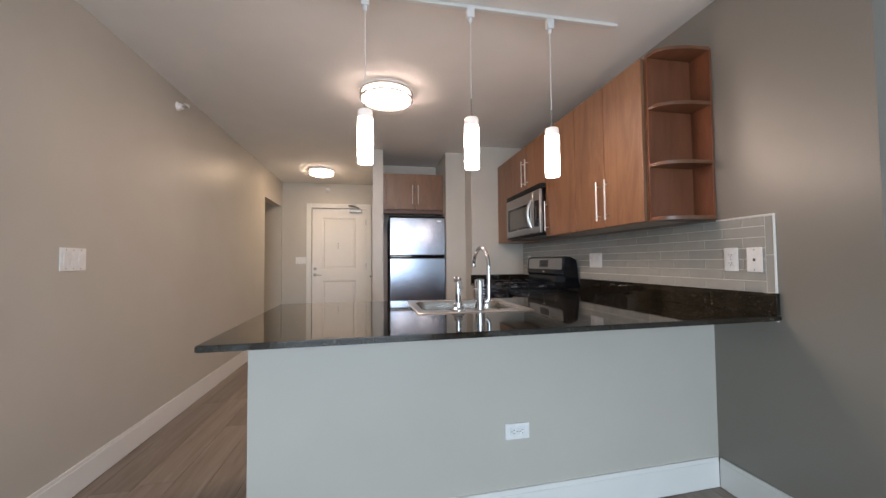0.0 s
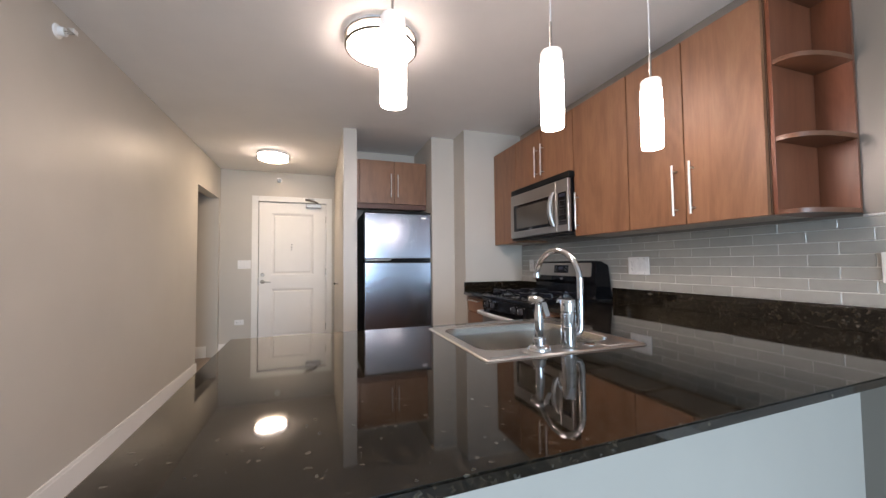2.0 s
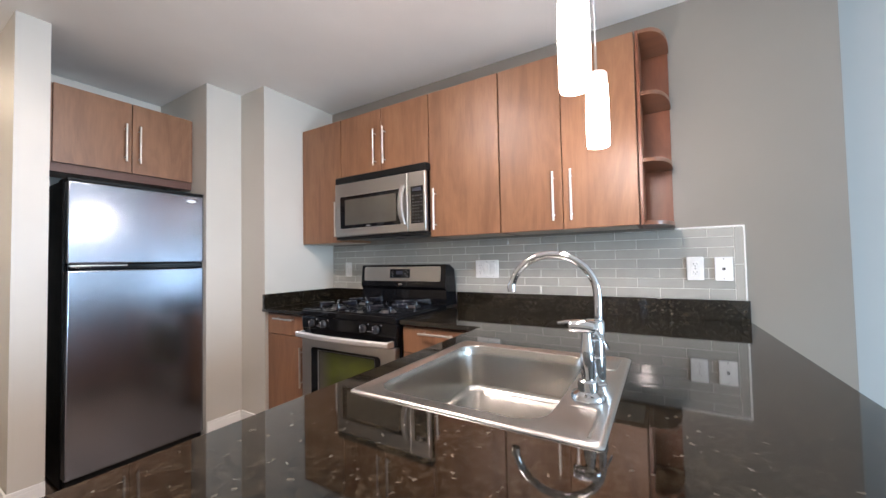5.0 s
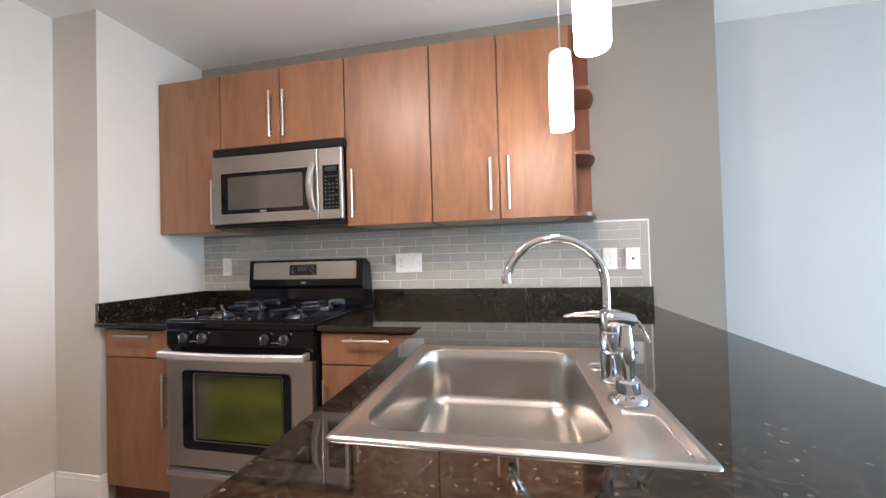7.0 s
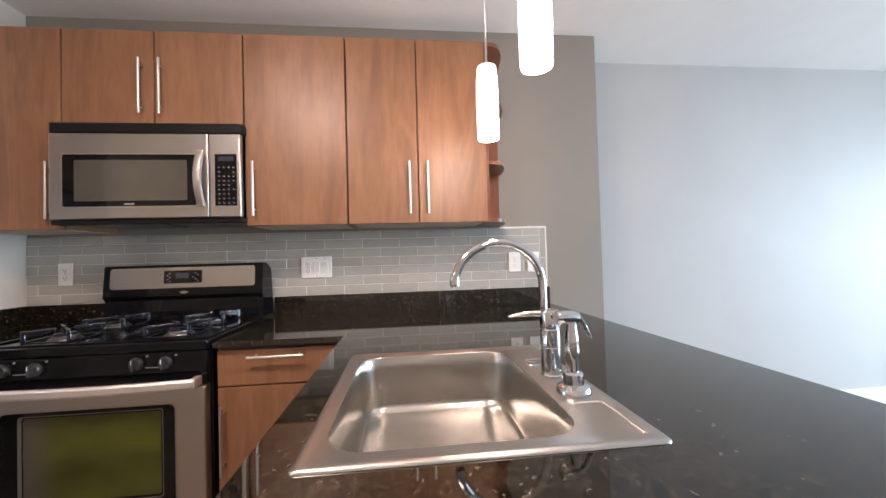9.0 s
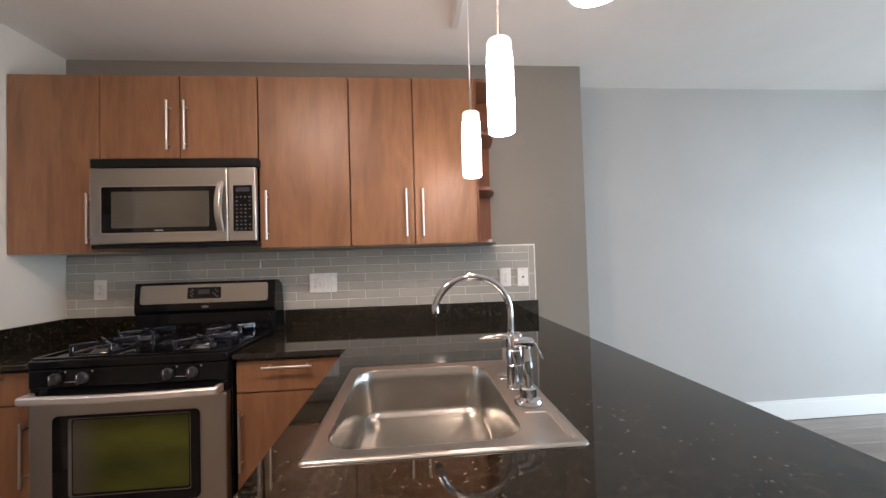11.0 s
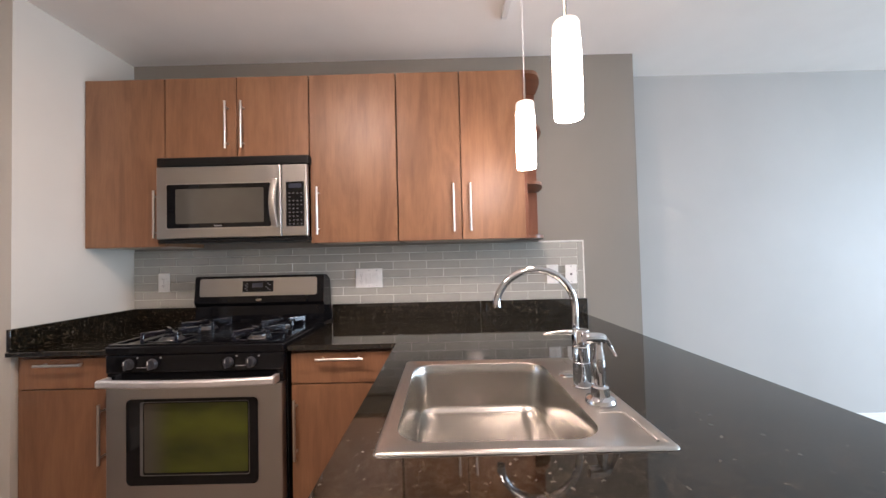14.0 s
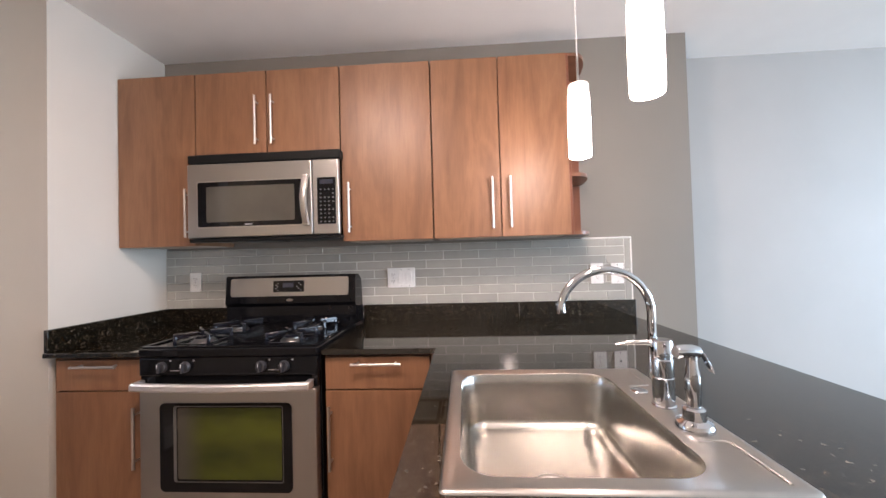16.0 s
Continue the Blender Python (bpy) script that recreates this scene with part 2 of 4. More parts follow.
def plank_material():
    m, nt, b = material("grey_brown_vinyl_plank")
    info = nt.nodes.new("ShaderNodeObjectInfo")
    g = nt.nodes.new("ShaderNodeNewGeometry")
    off = nt.nodes.new("ShaderNodeVectorMath")
    off.operation = "MULTIPLY_ADD"
    nt.links.new(info.outputs["Random"], off.inputs[0])
    off.inputs[1].default_value = (31.0, 17.0, 3.0)
    nt.links.new(g.outputs["Position"], off.inputs[2])
    mp = nt.nodes.new("ShaderNodeMapping")
    mp.inputs["Scale"].default_value = (14.0, 1.1, 1.0)
    nt.links.new(off.outputs[0], mp.inputs["Vector"])
    grain = noise_tex(nt, mp.outputs[0], 1.3, 6, 0.65, 0.5)
    c = ramp(nt, grain, [(0.25, (0.15, 0.112, 0.087)), (0.5, (0.235, 0.185, 0.15)), (0.78, (0.33, 0.275, 0.235))])
    hsv = nt.nodes.new("ShaderNodeHueSaturation")
    nt.links.new(c, hsv.inputs["Color"])
    nt.links.new(scaled(nt, info.outputs["Random"], 0.78, 1.15), hsv.inputs["Value"])
    nt.links.new(hsv.outputs[0], b.inputs["Base Color"])
    nt.links.new(scaled(nt, grain, 0.34, 0.5), b.inputs["Roughness"])
    bump(nt, b, grain, 0.1, 0.001)
    return m


M_TILE = tile_material()
M_PLANK = plank_material()


# ---- shapes ----
class Shape:
    """Vertices and faces gathered into one mesh."""

    def __init__(self):
        self.v, self.f, self.flat = [], [], set()

    def add(self, vs, fs, m=None):
        n = len(self.v)
        self.v += [tuple(m @ Vector(p)) if m else tuple(p) for p in vs]
        self.f += [tuple(i + n for i in q) for q in fs]
        return self

    def box(self, x0, x1, y0, y1, z0, z1, bevel=0.0, seg=2, m=None):
        x0, x1, y0, y1, z0, z1 = min(x0, x1), max(x0, x1), min(y0, y1), max(y0, y1), min(z0, z1), max(z0, z1)
        vs = [(x, y, z) for x in (x0, x1) for y in (y0, y1) for z in (z0, z1)]
        fs = [(0, 1, 3, 2), (4, 6, 7, 5), (0, 4, 5, 1), (2, 3, 7, 6), (0, 2, 6, 4), (1, 5, 7, 3)]
        if bevel <= 0:
            return self.add(vs, fs, m)
        bm = bmesh.new()
        bv = [bm.verts.new(p) for p in vs]
        for q in fs:
            bm.faces.new([bv[i] for i in q])
        bmesh.ops.bevel(bm, geom=list(bm.edges), offset=bevel, segments=seg, affect="EDGES", profile=0.5)
        bm.verts.index_update()
        out_v = [tuple(p.co) for p in bm.verts]
        out_f = [tuple(p.index for p in q.verts) for q in bm.faces]
        bm.normal_update()
        self.flat |= {len(self.f) + i for i, q in enumerate(bm.faces) if max(abs(c) for c in q.normal) > 0.9995}
        bm.free()
        return self.add(out_v, out_f, m)

    def lathe(self, profile, at=(0, 0, 0), seg=32, m=None):
        """profile: (radius, height) pairs from bottom to top, about z."""
        vs, fs = [], []
        for r, h in profile:
            for k in range(seg):
                a = 2 * math.pi * k / seg
                vs.append((at[0] + r * math.cos(a), at[1] + r * math.sin(a), at[2] + h))
        for i in range(len(profile) - 1):
            for k in range(seg):
                a, b = i * seg + k, i * seg + (k + 1) % seg
                fs.append((a, b, b + seg, a + seg))
        fs.append(tuple(reversed(range(seg))))
        fs.append(tuple((len(profile) - 1) * seg + k for k in range(seg)))
        return self.add(vs, fs, m)

    def tube(self, path, radius, seg=14):
        pts = [Vector(p) for p in path]
        radii = radius if isinstance(radius, (list, tuple)) else [radius] * len(pts)
        vs, fs = [], []
        side = None
        for i, p in enumerate(pts):
            d = (pts[min(i + 1, len(pts) - 1)] - pts[max(i - 1, 0)]).normalized()
            if side is None:
                side = d.orthogonal().normalized()
            side = (side - d * side.dot(d)).normalized()
            up = d.cross(side)
            for k in range(seg):
                a = 2 * math.pi * k / seg
                vs.append(p + radii[i] * (math.cos(a) * side + math.sin(a) * up))
        for i in range(len(pts) - 1):
            for k in range(seg):
                a, b = i * seg + k, i * seg + (k + 1) % seg
                fs.append((a, b, b + seg, a + seg))
        fs.append(tuple(reversed(range(seg))))
        fs.append(tuple((len(pts) - 1) * seg + k for k in range(seg)))
        return self.add(vs, fs)

    def prism(self, outline, z0, z1, m=None):
        """A flat outline (x, y), counter-clockwise, raised from z0 to z1."""
        n = len(outline)
        vs = [(x, y, z0) for x, y in outline] + [(x, y, z1) for x, y in outline]
        fs = [tuple(reversed(range(n))), tuple(range(n, 2 * n))] + [(i, (i + 1) % n, (i + 1) % n + n, i + n) for i in range(n)]
        return self.add(vs, fs, m)


ORIGIN = {}


def mesh_of(name, shape, mat, smooth=32, shift=(0, 0, 0)):
    me = bpy.data.meshes.new(name)
    sx, sy, sz = shift
    me.from_pydata([(x - sx, y - sy, z - sz) for x, y, z in shape.v], [], shape.f)
    me.materials.append(mat)
    if smooth:
        me.polygons.foreach_set("use_smooth", [True] * len(me.polygons))
        me.set_sharp_from_angle(angle=radians(smooth))
        me.polygons.foreach_set("use_smooth", [i not in shape.flat for i in range(len(me.polygons))])
    me.update()
    return me


def thing(name, base, label, category, group="", kind=""):
    ob = new(name)
    ob.empty_display_size = 0.05
    ob.location = base
    ORIGIN[ob] = tuple(base)
    return tagged(ob, label, category, group, kind)


def part(name, shape, mat, parent, label="", smooth=32):
    ob = new(name, mesh_of(name, shape, mat, smooth, ORIGIN[parent]))
    ob.parent = parent
    ORIGIN[ob] = ORIGIN[parent]
    return tagged(ob, label)


def solid(name, shape, mat, label, category, kind="", group="", smooth=32):
    ob = new(name, mesh_of(name, shape, mat, smooth))
    ORIGIN[ob] = (0, 0, 0)
    return tagged(ob, label, category, group, kind)


def S():
    return Shape()


def bar_loft(path, section, along):
    """A bowed bar: one section carried along a path that runs in y (1) or z (2)."""
    k = len(section)
    vs = []
    for x, y, z in path:
        vs += [(x + a, y, z + c) if along == 1 else (x + a, y + c, z) for a, c in section]
    fs = [(i * k + j, i * k + (j + 1) % k, (i + 1) * k + (j + 1) % k, (i + 1) * k + j) for i in range(len(path) - 1) for j in range(k)]
    return Shape().add(vs, fs + [tuple(range(k)), tuple((len(path) - 1) * k + j for j in range(k))])


def rounded(x0, x1, y0, y1, r, seg=7):
    out = []
    for cx, cy, a0 in ((x1 - r, y1 - r, 0), (x0 + r, y1 - r, 90), (x0 + r, y0 + r, 180), (x1 - r, y0 + r, 270)):
        for k in range(seg + 1):
            a = radians(a0 + 90 * k / seg)
            out.append((cx + r * math.cos(a), cy + r * math.sin(a)))
    return out


# ---- setting ----
XL, XR, XREC = -1.54, 1.705, 2.0
YDOOR, YEND = 6.55, 4.222
YW = 1.12


def wall(name, boxes, mat, label):
    s = S()
    for b in boxes:
        s.box(*b)
    return solid(name, s, mat, label, "wall", "structure", smooth=0)


wall("wall_west", [(XL - 0.12, XL, SOUTH, 5.575, 0, CEIL), (XL - 0.12, XL, 5.575, 6.47, 2.10, CEIL), (XL - 0.12, XL, 6.47, YDOOR, 0, CEIL)], M_WALL, "greige painted wall with an opening to a side hall")
wall("wall_entry", [(XL - 0.12, -1.078, YDOOR, YDOOR + 0.12, 0, CEIL), (-0.174, 0.065, YDOOR, YDOOR + 0.12, 0, CEIL), (-1.078, -0.174, YDOOR, YDOOR + 0.12, 2.095, CEIL)], M_WALL, "greige painted wall around the entry door")
wall("wall_partition", [(-0.06, 0.065, 4.515, YDOOR, 0, CEIL)], M_WALL, "greige partition beside the refrigerator nook")
wall("wall_nook", [(0.065, 0.825, 5.23, 5.35, 0, CEIL), (0.825, 1.070, 4.515, 5.35, 0, CEIL)], M_WALL, "greige wall of the refrigerator nook")
wall("wall_kitchen_end", [(1.070, XR, YEND, 5.35, 0, CEIL)], M_WALL, "pale painted wall at the end of the counter")
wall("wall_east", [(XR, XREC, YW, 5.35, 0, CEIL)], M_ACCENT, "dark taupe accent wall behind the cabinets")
wall("wall_recess", [(XREC, XREC + 0.12, SOUTH, 5.35, 0, CEIL)], M_PALE, "pale daylit wall of the living room")
wall("wall_south", [(XL - 0.12, WIN[0], SOUTH - 0.12, SOUTH, 0, CEIL), (WIN[1], XREC + 0.12, SOUTH - 0.12, SOUTH, 0, CEIL), (WIN[0], WIN[1], SOUTH - 0.12, SOUTH, 0, WIN[2]), (WIN[0], WIN[1], SOUTH - 0.12, SOUTH, WIN[3], CEIL)], M_WALL, "greige wall around the living room window")
wall("wall_hall", [(-2.32, -2.20, 5.455, 6.59, 0, CEIL), (-2.20, XL - 0.12, 6.47, 6.59, 0, CEIL), (-2.20, XL - 0.12, 5.455, 5.575, 0, CEIL)], M_WALL, "greige walls of the side hall")
solid("ceiling", S().box(XL - 0.12, XREC + 0.12, SOUTH - 0.12, YDOOR + 0.12, CEIL, CEIL + 0.12).box(-2.75, XL - 0.12, 5.3, YDOOR + 0.12, CEIL, CEIL + 0.12), M_CEIL, "white matt painted ceiling", "ceiling", "structure", smooth=0)

# window behind the walk
w1 = tagged(new("window_1"), "wide white-framed living room window", "window", kind="structure")
ORIGIN[w1] = (0, 0, 0)
fr = S()
for b in ((WIN[0], WIN[0] + 0.06, WIN[2], WIN[3]), (WIN[1] - 0.06, WIN[1], WIN[2], WIN[3]), (WIN[0], WIN[1], WIN[2], WIN[2] + 0.06), (WIN[0], WIN[1], WIN[3] - 0.06, WIN[3]), (-0.03, 0.03, WIN[2], WIN[3])):
    fr.box(b[0], b[1], SOUTH - 0.09, SOUTH - 0.03, b[2], b[3], 0.004)
part("window_frame", fr, M_TRIM, w1)

# baseboards
BB, BT = 0.150, 0.014


def baseboard(x0, x1, y0, y1):
    s = S().box(x0, x1, y0, y1, 0.003, BB - 0.02, 0.0015, 1)
    thin = 0.004
    if abs(x1 - x0) < abs(y1 - y0):
        s.box(x0 + thin / 2, x1 - thin / 2, y0, y1, BB - 0.022, BB, 0.003, 2)
    else:
        s.box(x0, x1, y0 + thin / 2, y1 - thin / 2, BB - 0.022, BB, 0.003, 2)
    return solid("baseboard", s, M_TRIM, "white painted baseboard", "baseboard", "structure")


baseboard(XL, XL + BT, SOUTH, 5.575)
baseboard(XL, -1.155, YDOOR - BT, YDOOR)
baseboard(-0.06 - BT, -0.06, 4.52, YDOOR - BT)
baseboard(0.825, 1.070 - BT, 4.515 - BT, 4.515)
baseboard(1.070 - BT, 1.070, YEND, 4.515 - BT)
baseboard(1.070 - BT, 1.094, YEND - BT, YEND)
baseboard(-2.19, XL - 0.125, 6.47 - BT, 6.47)
baseboard(XR - BT, XR, YW, 1.764)
baseboard(XR, XREC - BT, YW - BT, YW)
baseboard(XREC - BT, XREC, SOUTH, YW)
baseboard(-0.06 - BT, 0.065, 4.515 - BT, 4.515)

# peninsula half wall, a little askew like the slab on it
PYL, PYR = 1.70, 1.78
HX = -0.523


def half_y(x):
    return PYL + (PYR - PYL) * (x - HX) / (XR - HX)


solid("half_wall", S().prism([(HX, PYL), (XR, PYR), (XR, PYR + 0.10), (HX, PYL + 0.10)], 0, 0.891), M_WALL, "greige painted half wall under the counter", "wall", "structure", smooth=0)
xe = XR - BT - 0.001
skirt = S().prism([(HX, PYL - BT), (xe, half_y(xe) - BT), (xe, half_y(xe)), (HX, PYL)], 0.003, BB - 0.022)
skirt.prism([(HX, PYL - BT + 0.003), (xe, half_y(xe) - BT + 0.003), (xe, half_y(xe)), (HX, PYL)], BB - 0.022, BB)
solid("baseboard", skirt, M_TRIM, "white painted baseboard on the half wall", "baseboard", "structure", smooth=0)

# ---- entry door ----
d1 = tagged(new("door_1"), "white two-panel entry door, closed", "door", kind="structure")
ORIGIN[d1] = (0, 0, 0)
DX0, DX1, DZ = -1.070, -0.182, 2.088
YF = YDOOR + 0.018
leaf = S().box(DX0, DX1, YF + 0.012, YF + 0.045, 0.008, DZ)
px0, px1 = -0.912, -0.349
for b in ((DX0, px0, 0.008, DZ), (px1, DX1, 0.008, DZ), (px0, px1, 1.935, DZ), (px0, px1, 0.865, 1.055), (px0, px1, 0.008, 0.19)):
    leaf.box(b[0], b[1], YF, YF + 0.012, b[2], b[3])
part("leaf", leaf, M_DOOR, d1, smooth=0)
for z0, z1 in ((1.055, 1.935), (0.19, 0.865)):
    o = [(px0, z0), (px1, z0), (px1, z1), (px0, z1)]
    w = 0.03
    i = [(px0 + w, z0 + w), (px1 - w, z0 + w), (px1 - w, z1 - w), (px0 + w, z1 - w)]
    mo = S()
    mo.add([(x, YF + 0.001, z) for x, z in o] + [(x, YF + 0.011, z) for x, z in i], [(k, (k + 1) % 4, (k + 1) % 4 + 4, k + 4) for k in range(4)])
    k2 = 0.05
    r = [(px0 + k2, z0 + k2), (px1 - k2, z0 + k2), (px1 - k2, z1 - k2), (px0 + k2, z1 - k2)]
    mo.add([(x, YF + 0.011, z) for x, z in i] + [(x, YF + 0.004, z) for x, z in r], [(k, (k + 1) % 4, (k + 1) % 4 + 4, k + 4) for k in range(4)] + [(4, 5, 6, 7)])
    part("door_panel", mo, M_DOOR, d1, smooth=0)
for b in ((-1.155, -1.076, 0, 2.168), (-0.176, -0.097, 0, 2.168), (-1.076, -0.176, 2.092, 2.168)):
    c = S().box(b[0], b[1], YDOOR - 0.017, YDOOR, b[2], b[3], 0.003)
    part("casing", c, M_TRIM, d1)
lever = part("door_lever", S().lathe([(0.028, 0), (0.028, 0.006), (0.014, 0.012), (0.011, 0.045)], m=pose(-1.02, YF, 0.965, 90)).tube([(-1.02, YF - 0.042, 0.965), (-0.99, YF - 0.05, 0.965), (-0.95, YF - 0.05, 0.962), (-0.91, YF - 0.047, 0.960)], [0.010, 0.009, 0.008, 0.007]), M_BRASSN, d1, "brushed nickel lever")
part("deadbolt", S().lathe([(0.026, 0), (0.026, 0.008), (0.018, 0.014)], m=pose(-1.02, YF, 1.065, 90)).box(-1.026, -1.014, YF - 0.03, YF - 0.012, 1.045, 1.085, 0.003), M_BRASSN, d1)
for z, w in ((1.49, 0.010), (1.452, 0.013), (1.415, 0.008)):
    part("viewer_mark", S().box(-0.645 - w, -0.645 + w, YF - 0.002, YF + 0.012, z - 0.006, z + 0.006, 0.002), M_GREYP, d1)
for z in (0.30, 1.10, 1.86):
    part("hinge", S().box(-0.186, -0.174, YF - 0.012, YF + 0.004, z - 0.05, z + 0.05, 0.003), M_BRASSN, d1)
clo = part("door_closer", S().box(-0.455, -0.245, YF - 0.062, YF - 0.001, 2.022, 2.080, 0.010), M_BRASSN, d1, "silver door closer")
part("pivot", S().lathe([(0.016, 0), (0.016, 0.018), (0.012, 0.024)], (-0.30, YF - 0.036, 2.080), 18), M_RING, clo)
part("closer_arm", S().tube([(-0.30, YF - 0.036, 2.100), (-0.36, YDOOR - 0.10, 2.108), (-0.455, YDOOR - 0.175, 2.112)], 0.012, 8), M_RING, clo)
part("closer_arm", S().tube([(-0.455, YDOOR - 0.175, 2.118), (-0.42, YDOOR - 0.10, 2.130), (-0.385, YDOOR - 0.018, 2.138)], 0.010, 8), M_RING, clo)
part("arm_bracket", S().box(-0.43, -0.34, YDOOR - 0.030, YDOOR - 0.0175, 2.120, 2.160, 0.003), M_BRASSN, clo)
part("latch_plate", S().box(-1.078, -1.069, YF - 0.004, YF + 0.004, 0.92, 1.02), M_BRASSN, d1)
solid("door_back_panel", S().box(-1.078, -0.174, YDOOR + 0.075, YDOOR + 0.115, 0, 2.095), M_DOOR, "white door frame backing", "door frame", "structure")

# ---- counters ----
TOP, UND = 0.914, 0.892
SX0, SX1, SY0, SY1 = 0.157, 0.757, 1.888, 2.457


def counter_slab():
    """The L-shaped slab with the sink's cut-out."""
    bm = bmesh.new()
    hx0, hx1, hy0, hy1 = SX0 + 0.02, SX1 - 0.02, SY0 + 0.02, SY1 - 0.02
    quads = [
        [(-0.577, 1.395), (hx0, 1.4147), (hx0, hy0), (hx0, hy1), (hx0, 2.535), (-0.604, 2.535)],
        [(hx0, 1.4147), (hx1, 1.4302), (hx1, hy0), (hx0, hy0)],
        [(hx0, hy1), (hx1, hy1), (hx1, 2.535), (hx0, 2.535)],
        [(hx1, 1.4302), (1.052, 1.4386), (1.052, 2.535), (hx1, 2.535), (hx1, hy1), (hx1, hy0)],
        [(1.052, 1.4386), (XR - 0.001, 1.456), (XR - 0.001, 2.535), (1.052, 2.535)],
        [(1.052, 2.535), (XR - 0.001, 2.535), (XR - 0.001, 3.002), (1.052, 3.002)],
    ]
    for q in quads:
        bm.faces.new([bm.verts.new((x, y, UND)) for x, y in q])
    bmesh.ops.remove_doubles(bm, verts=bm.verts, dist=0.0005)
    g = bmesh.ops.extrude_face_region(bm, geom=list(bm.faces))
    for e in g["geom"]:
        if isinstance(e, bmesh.types.BMVert):
            e.co.z = TOP
    bmesh.ops.recalc_face_normals(bm, faces=bm.faces)
    rim = [e for e in bm.edges if e.calc_face_angle(0) > 1.0 and abs(e.verts[0].co.z - e.verts[1].co.z) < 1e-4]
    bmesh.ops.bevel(bm, geom=rim, offset=0.003, segments=2, affect="EDGES")
    bm.verts.index_update()
    s = S().add([tuple(v.co) for v in bm.verts], [tuple(v.index for v in f.verts) for f in bm.faces])
    bm.normal_update()
    s.flat = {i for i, f in enumerate(bm.faces) if abs(f.normal.z) > 0.9995 or abs(f.normal.z) < 0.001}
    bm.free()
    return s


ct = thing("countertop", (0.5, 2.0, UND), "polished black granite countertop on the peninsula", "countertop")
part("slab", counter_slab(), M_GRANITE, ct)
part("upstand", S().box(XR - 0.022, XR - 0.002, 2.105, 3.002, TOP + 0.001, 1.012, 0.002), M_GRANITE, ct)
part("upstand", S().box(XR - 0.022, XR - 0.002, 1.458, 2.103, TOP + 0.001, 1.012, 0.002), M_GRANITE, ct)
ct2 = thing("countertop", (1.4, 4.0, UND), "polished black granite countertop beside the range", "countertop")
part("slab", S().box(1.045, XR - 0.001, 3.788, YEND - 0.001, UND, TOP, 0.003), M_GRANITE, ct2)
part("upstand", S().box(XR - 0.022, XR - 0.002, 3.791, YEND - 0.002, TOP + 0.001, 1.012, 0.002), M_GRANITE, ct2)
part("upstand", S().box(1.05, XR - 0.024, YEND - 0.022, YEND - 0.002, TOP + 0.001, 1.012, 0.002), M_GRANITE, ct2)


# ---- cabinets ----
def bar_pull(parent, at, length, axis, out):
    """A round bar pull on two posts; out: the way it stands off."""
    a, o = Vector(axis), Vector(out)
    c = Vector(at)
    s = S().tube([c + o * 0.032 - a * length / 2, c + o * 0.032 + a * length / 2], 0.0058, 12)
    for k in (-1, 1):
        p = c + a * k * length * 0.38
        s.tube([p, p + o * 0.032], 0.0042, 8)
    return part("handle", s, M_PULL, parent, "satin steel bar handle")


WEST = (-1, 0, 0)
XF = 1.393


def upper_cabinet(y0, y1, z0, z1, doors, label):
    """Wall cabinet against the east wall, y0 < y1; doors: list of (y0, y1, handle y, handle z)."""
    c = thing("wall_cabinet", ((XF + XR) / 2, (y0 + y1) / 2, z0), label, "cabinet", "upper kitchen cabinets")
    part("body", S().box(XF + 0.021, XR - 0.002, y0 + 0.0005, y1 - 0.0005, z0 + 0.002, z1 - 0.002, 0.001, 1), M_WOOD, c)
    part("bottom_panel", S().box(XF + 0.05, XR - 0.03, y0 + 0.018, y1 - 0.018, z0 - 0.0005, z0 + 0.0016), M_MELAMINE, c, "pale unfinished underside")
    for a, b, hy, hz in doors:
        d = part("cabinet_door", S().box(XF, XF + 0.019, a + 0.0025, b - 0.0025, z0, z1, 0.0018), M_WOOD, c)
        part("door_edge", S().box(XF + 0.0195, XF + 0.0208, a + 0.0005, b - 0.0005, z0 + 0.003, z1 - 0.003), M_CARCASS, d)
        if hy is not None:
            bar_pull(d, (XF, hy, hz), 0.25, (0, 0, 1), WEST)
    return c


Z0, Z1 = 1.372, 2.270
upper_cabinet(3.792, YEND - 0.002, Z0, Z1, [(3.792, YEND - 0.002, 3.828, 1.54)], "cherry wood wall cabinet with a single slab door")
upper_cabinet(3.022, 3.790, 1.832, Z1, [(3.022, 3.406, 3.368, 2.005), (3.406, 3.790, 3.452, 2.005)], "cherry wood wall cabinet with two doors above the microwave")
upper_cabinet(2.557, 3.020, Z0, Z1, [(2.557, 3.020, 2.975, 1.54)], "cherry wood wall cabinet with one tall slab door")
upper_cabinet(1.879, 2.555, Z0, Z1, [(1.879, 2.218, 2.174, 1.54), (2.218, 2.555, 2.261, 1.54)], "cherry wood wall cabinet with two tall slab doors")

# open quarter-round end shelf
es = thing("end_shelf", (1.55, 1.8, Z0), "open cherry wood end shelf with rounded boards", "shelf")
EY = 1.742
part("side_panel", S().box(XF + 0.024, XR - 0.002, 1.862, 1.877, Z0, Z1 + 0.012, 0.001, 1), M_WOOD_END, es)
part("back_panel", S().box(XR - 0.016, XR - 0.002, EY, 1.8615, Z0, Z1 + 0.008, 0.001, 1), M_WOOD_END, es)


def quarter():
    o = [(XR - 0.017, 1.861), (XF + 0.026, 1.861)]
    w, h = XR - 0.017 - (XF + 0.026), 1.861 - EY + 0.004
    for k in range(0, 13):
        a = radians(90 * k / 12)
        o.append((XR - 0.017 - w * math.cos(a) ** 0.9 if k < 12 else XR - 0.017, 1.845 - (h - 0.016) * math.sin(a) ** 0.8))
    return list(reversed(o))


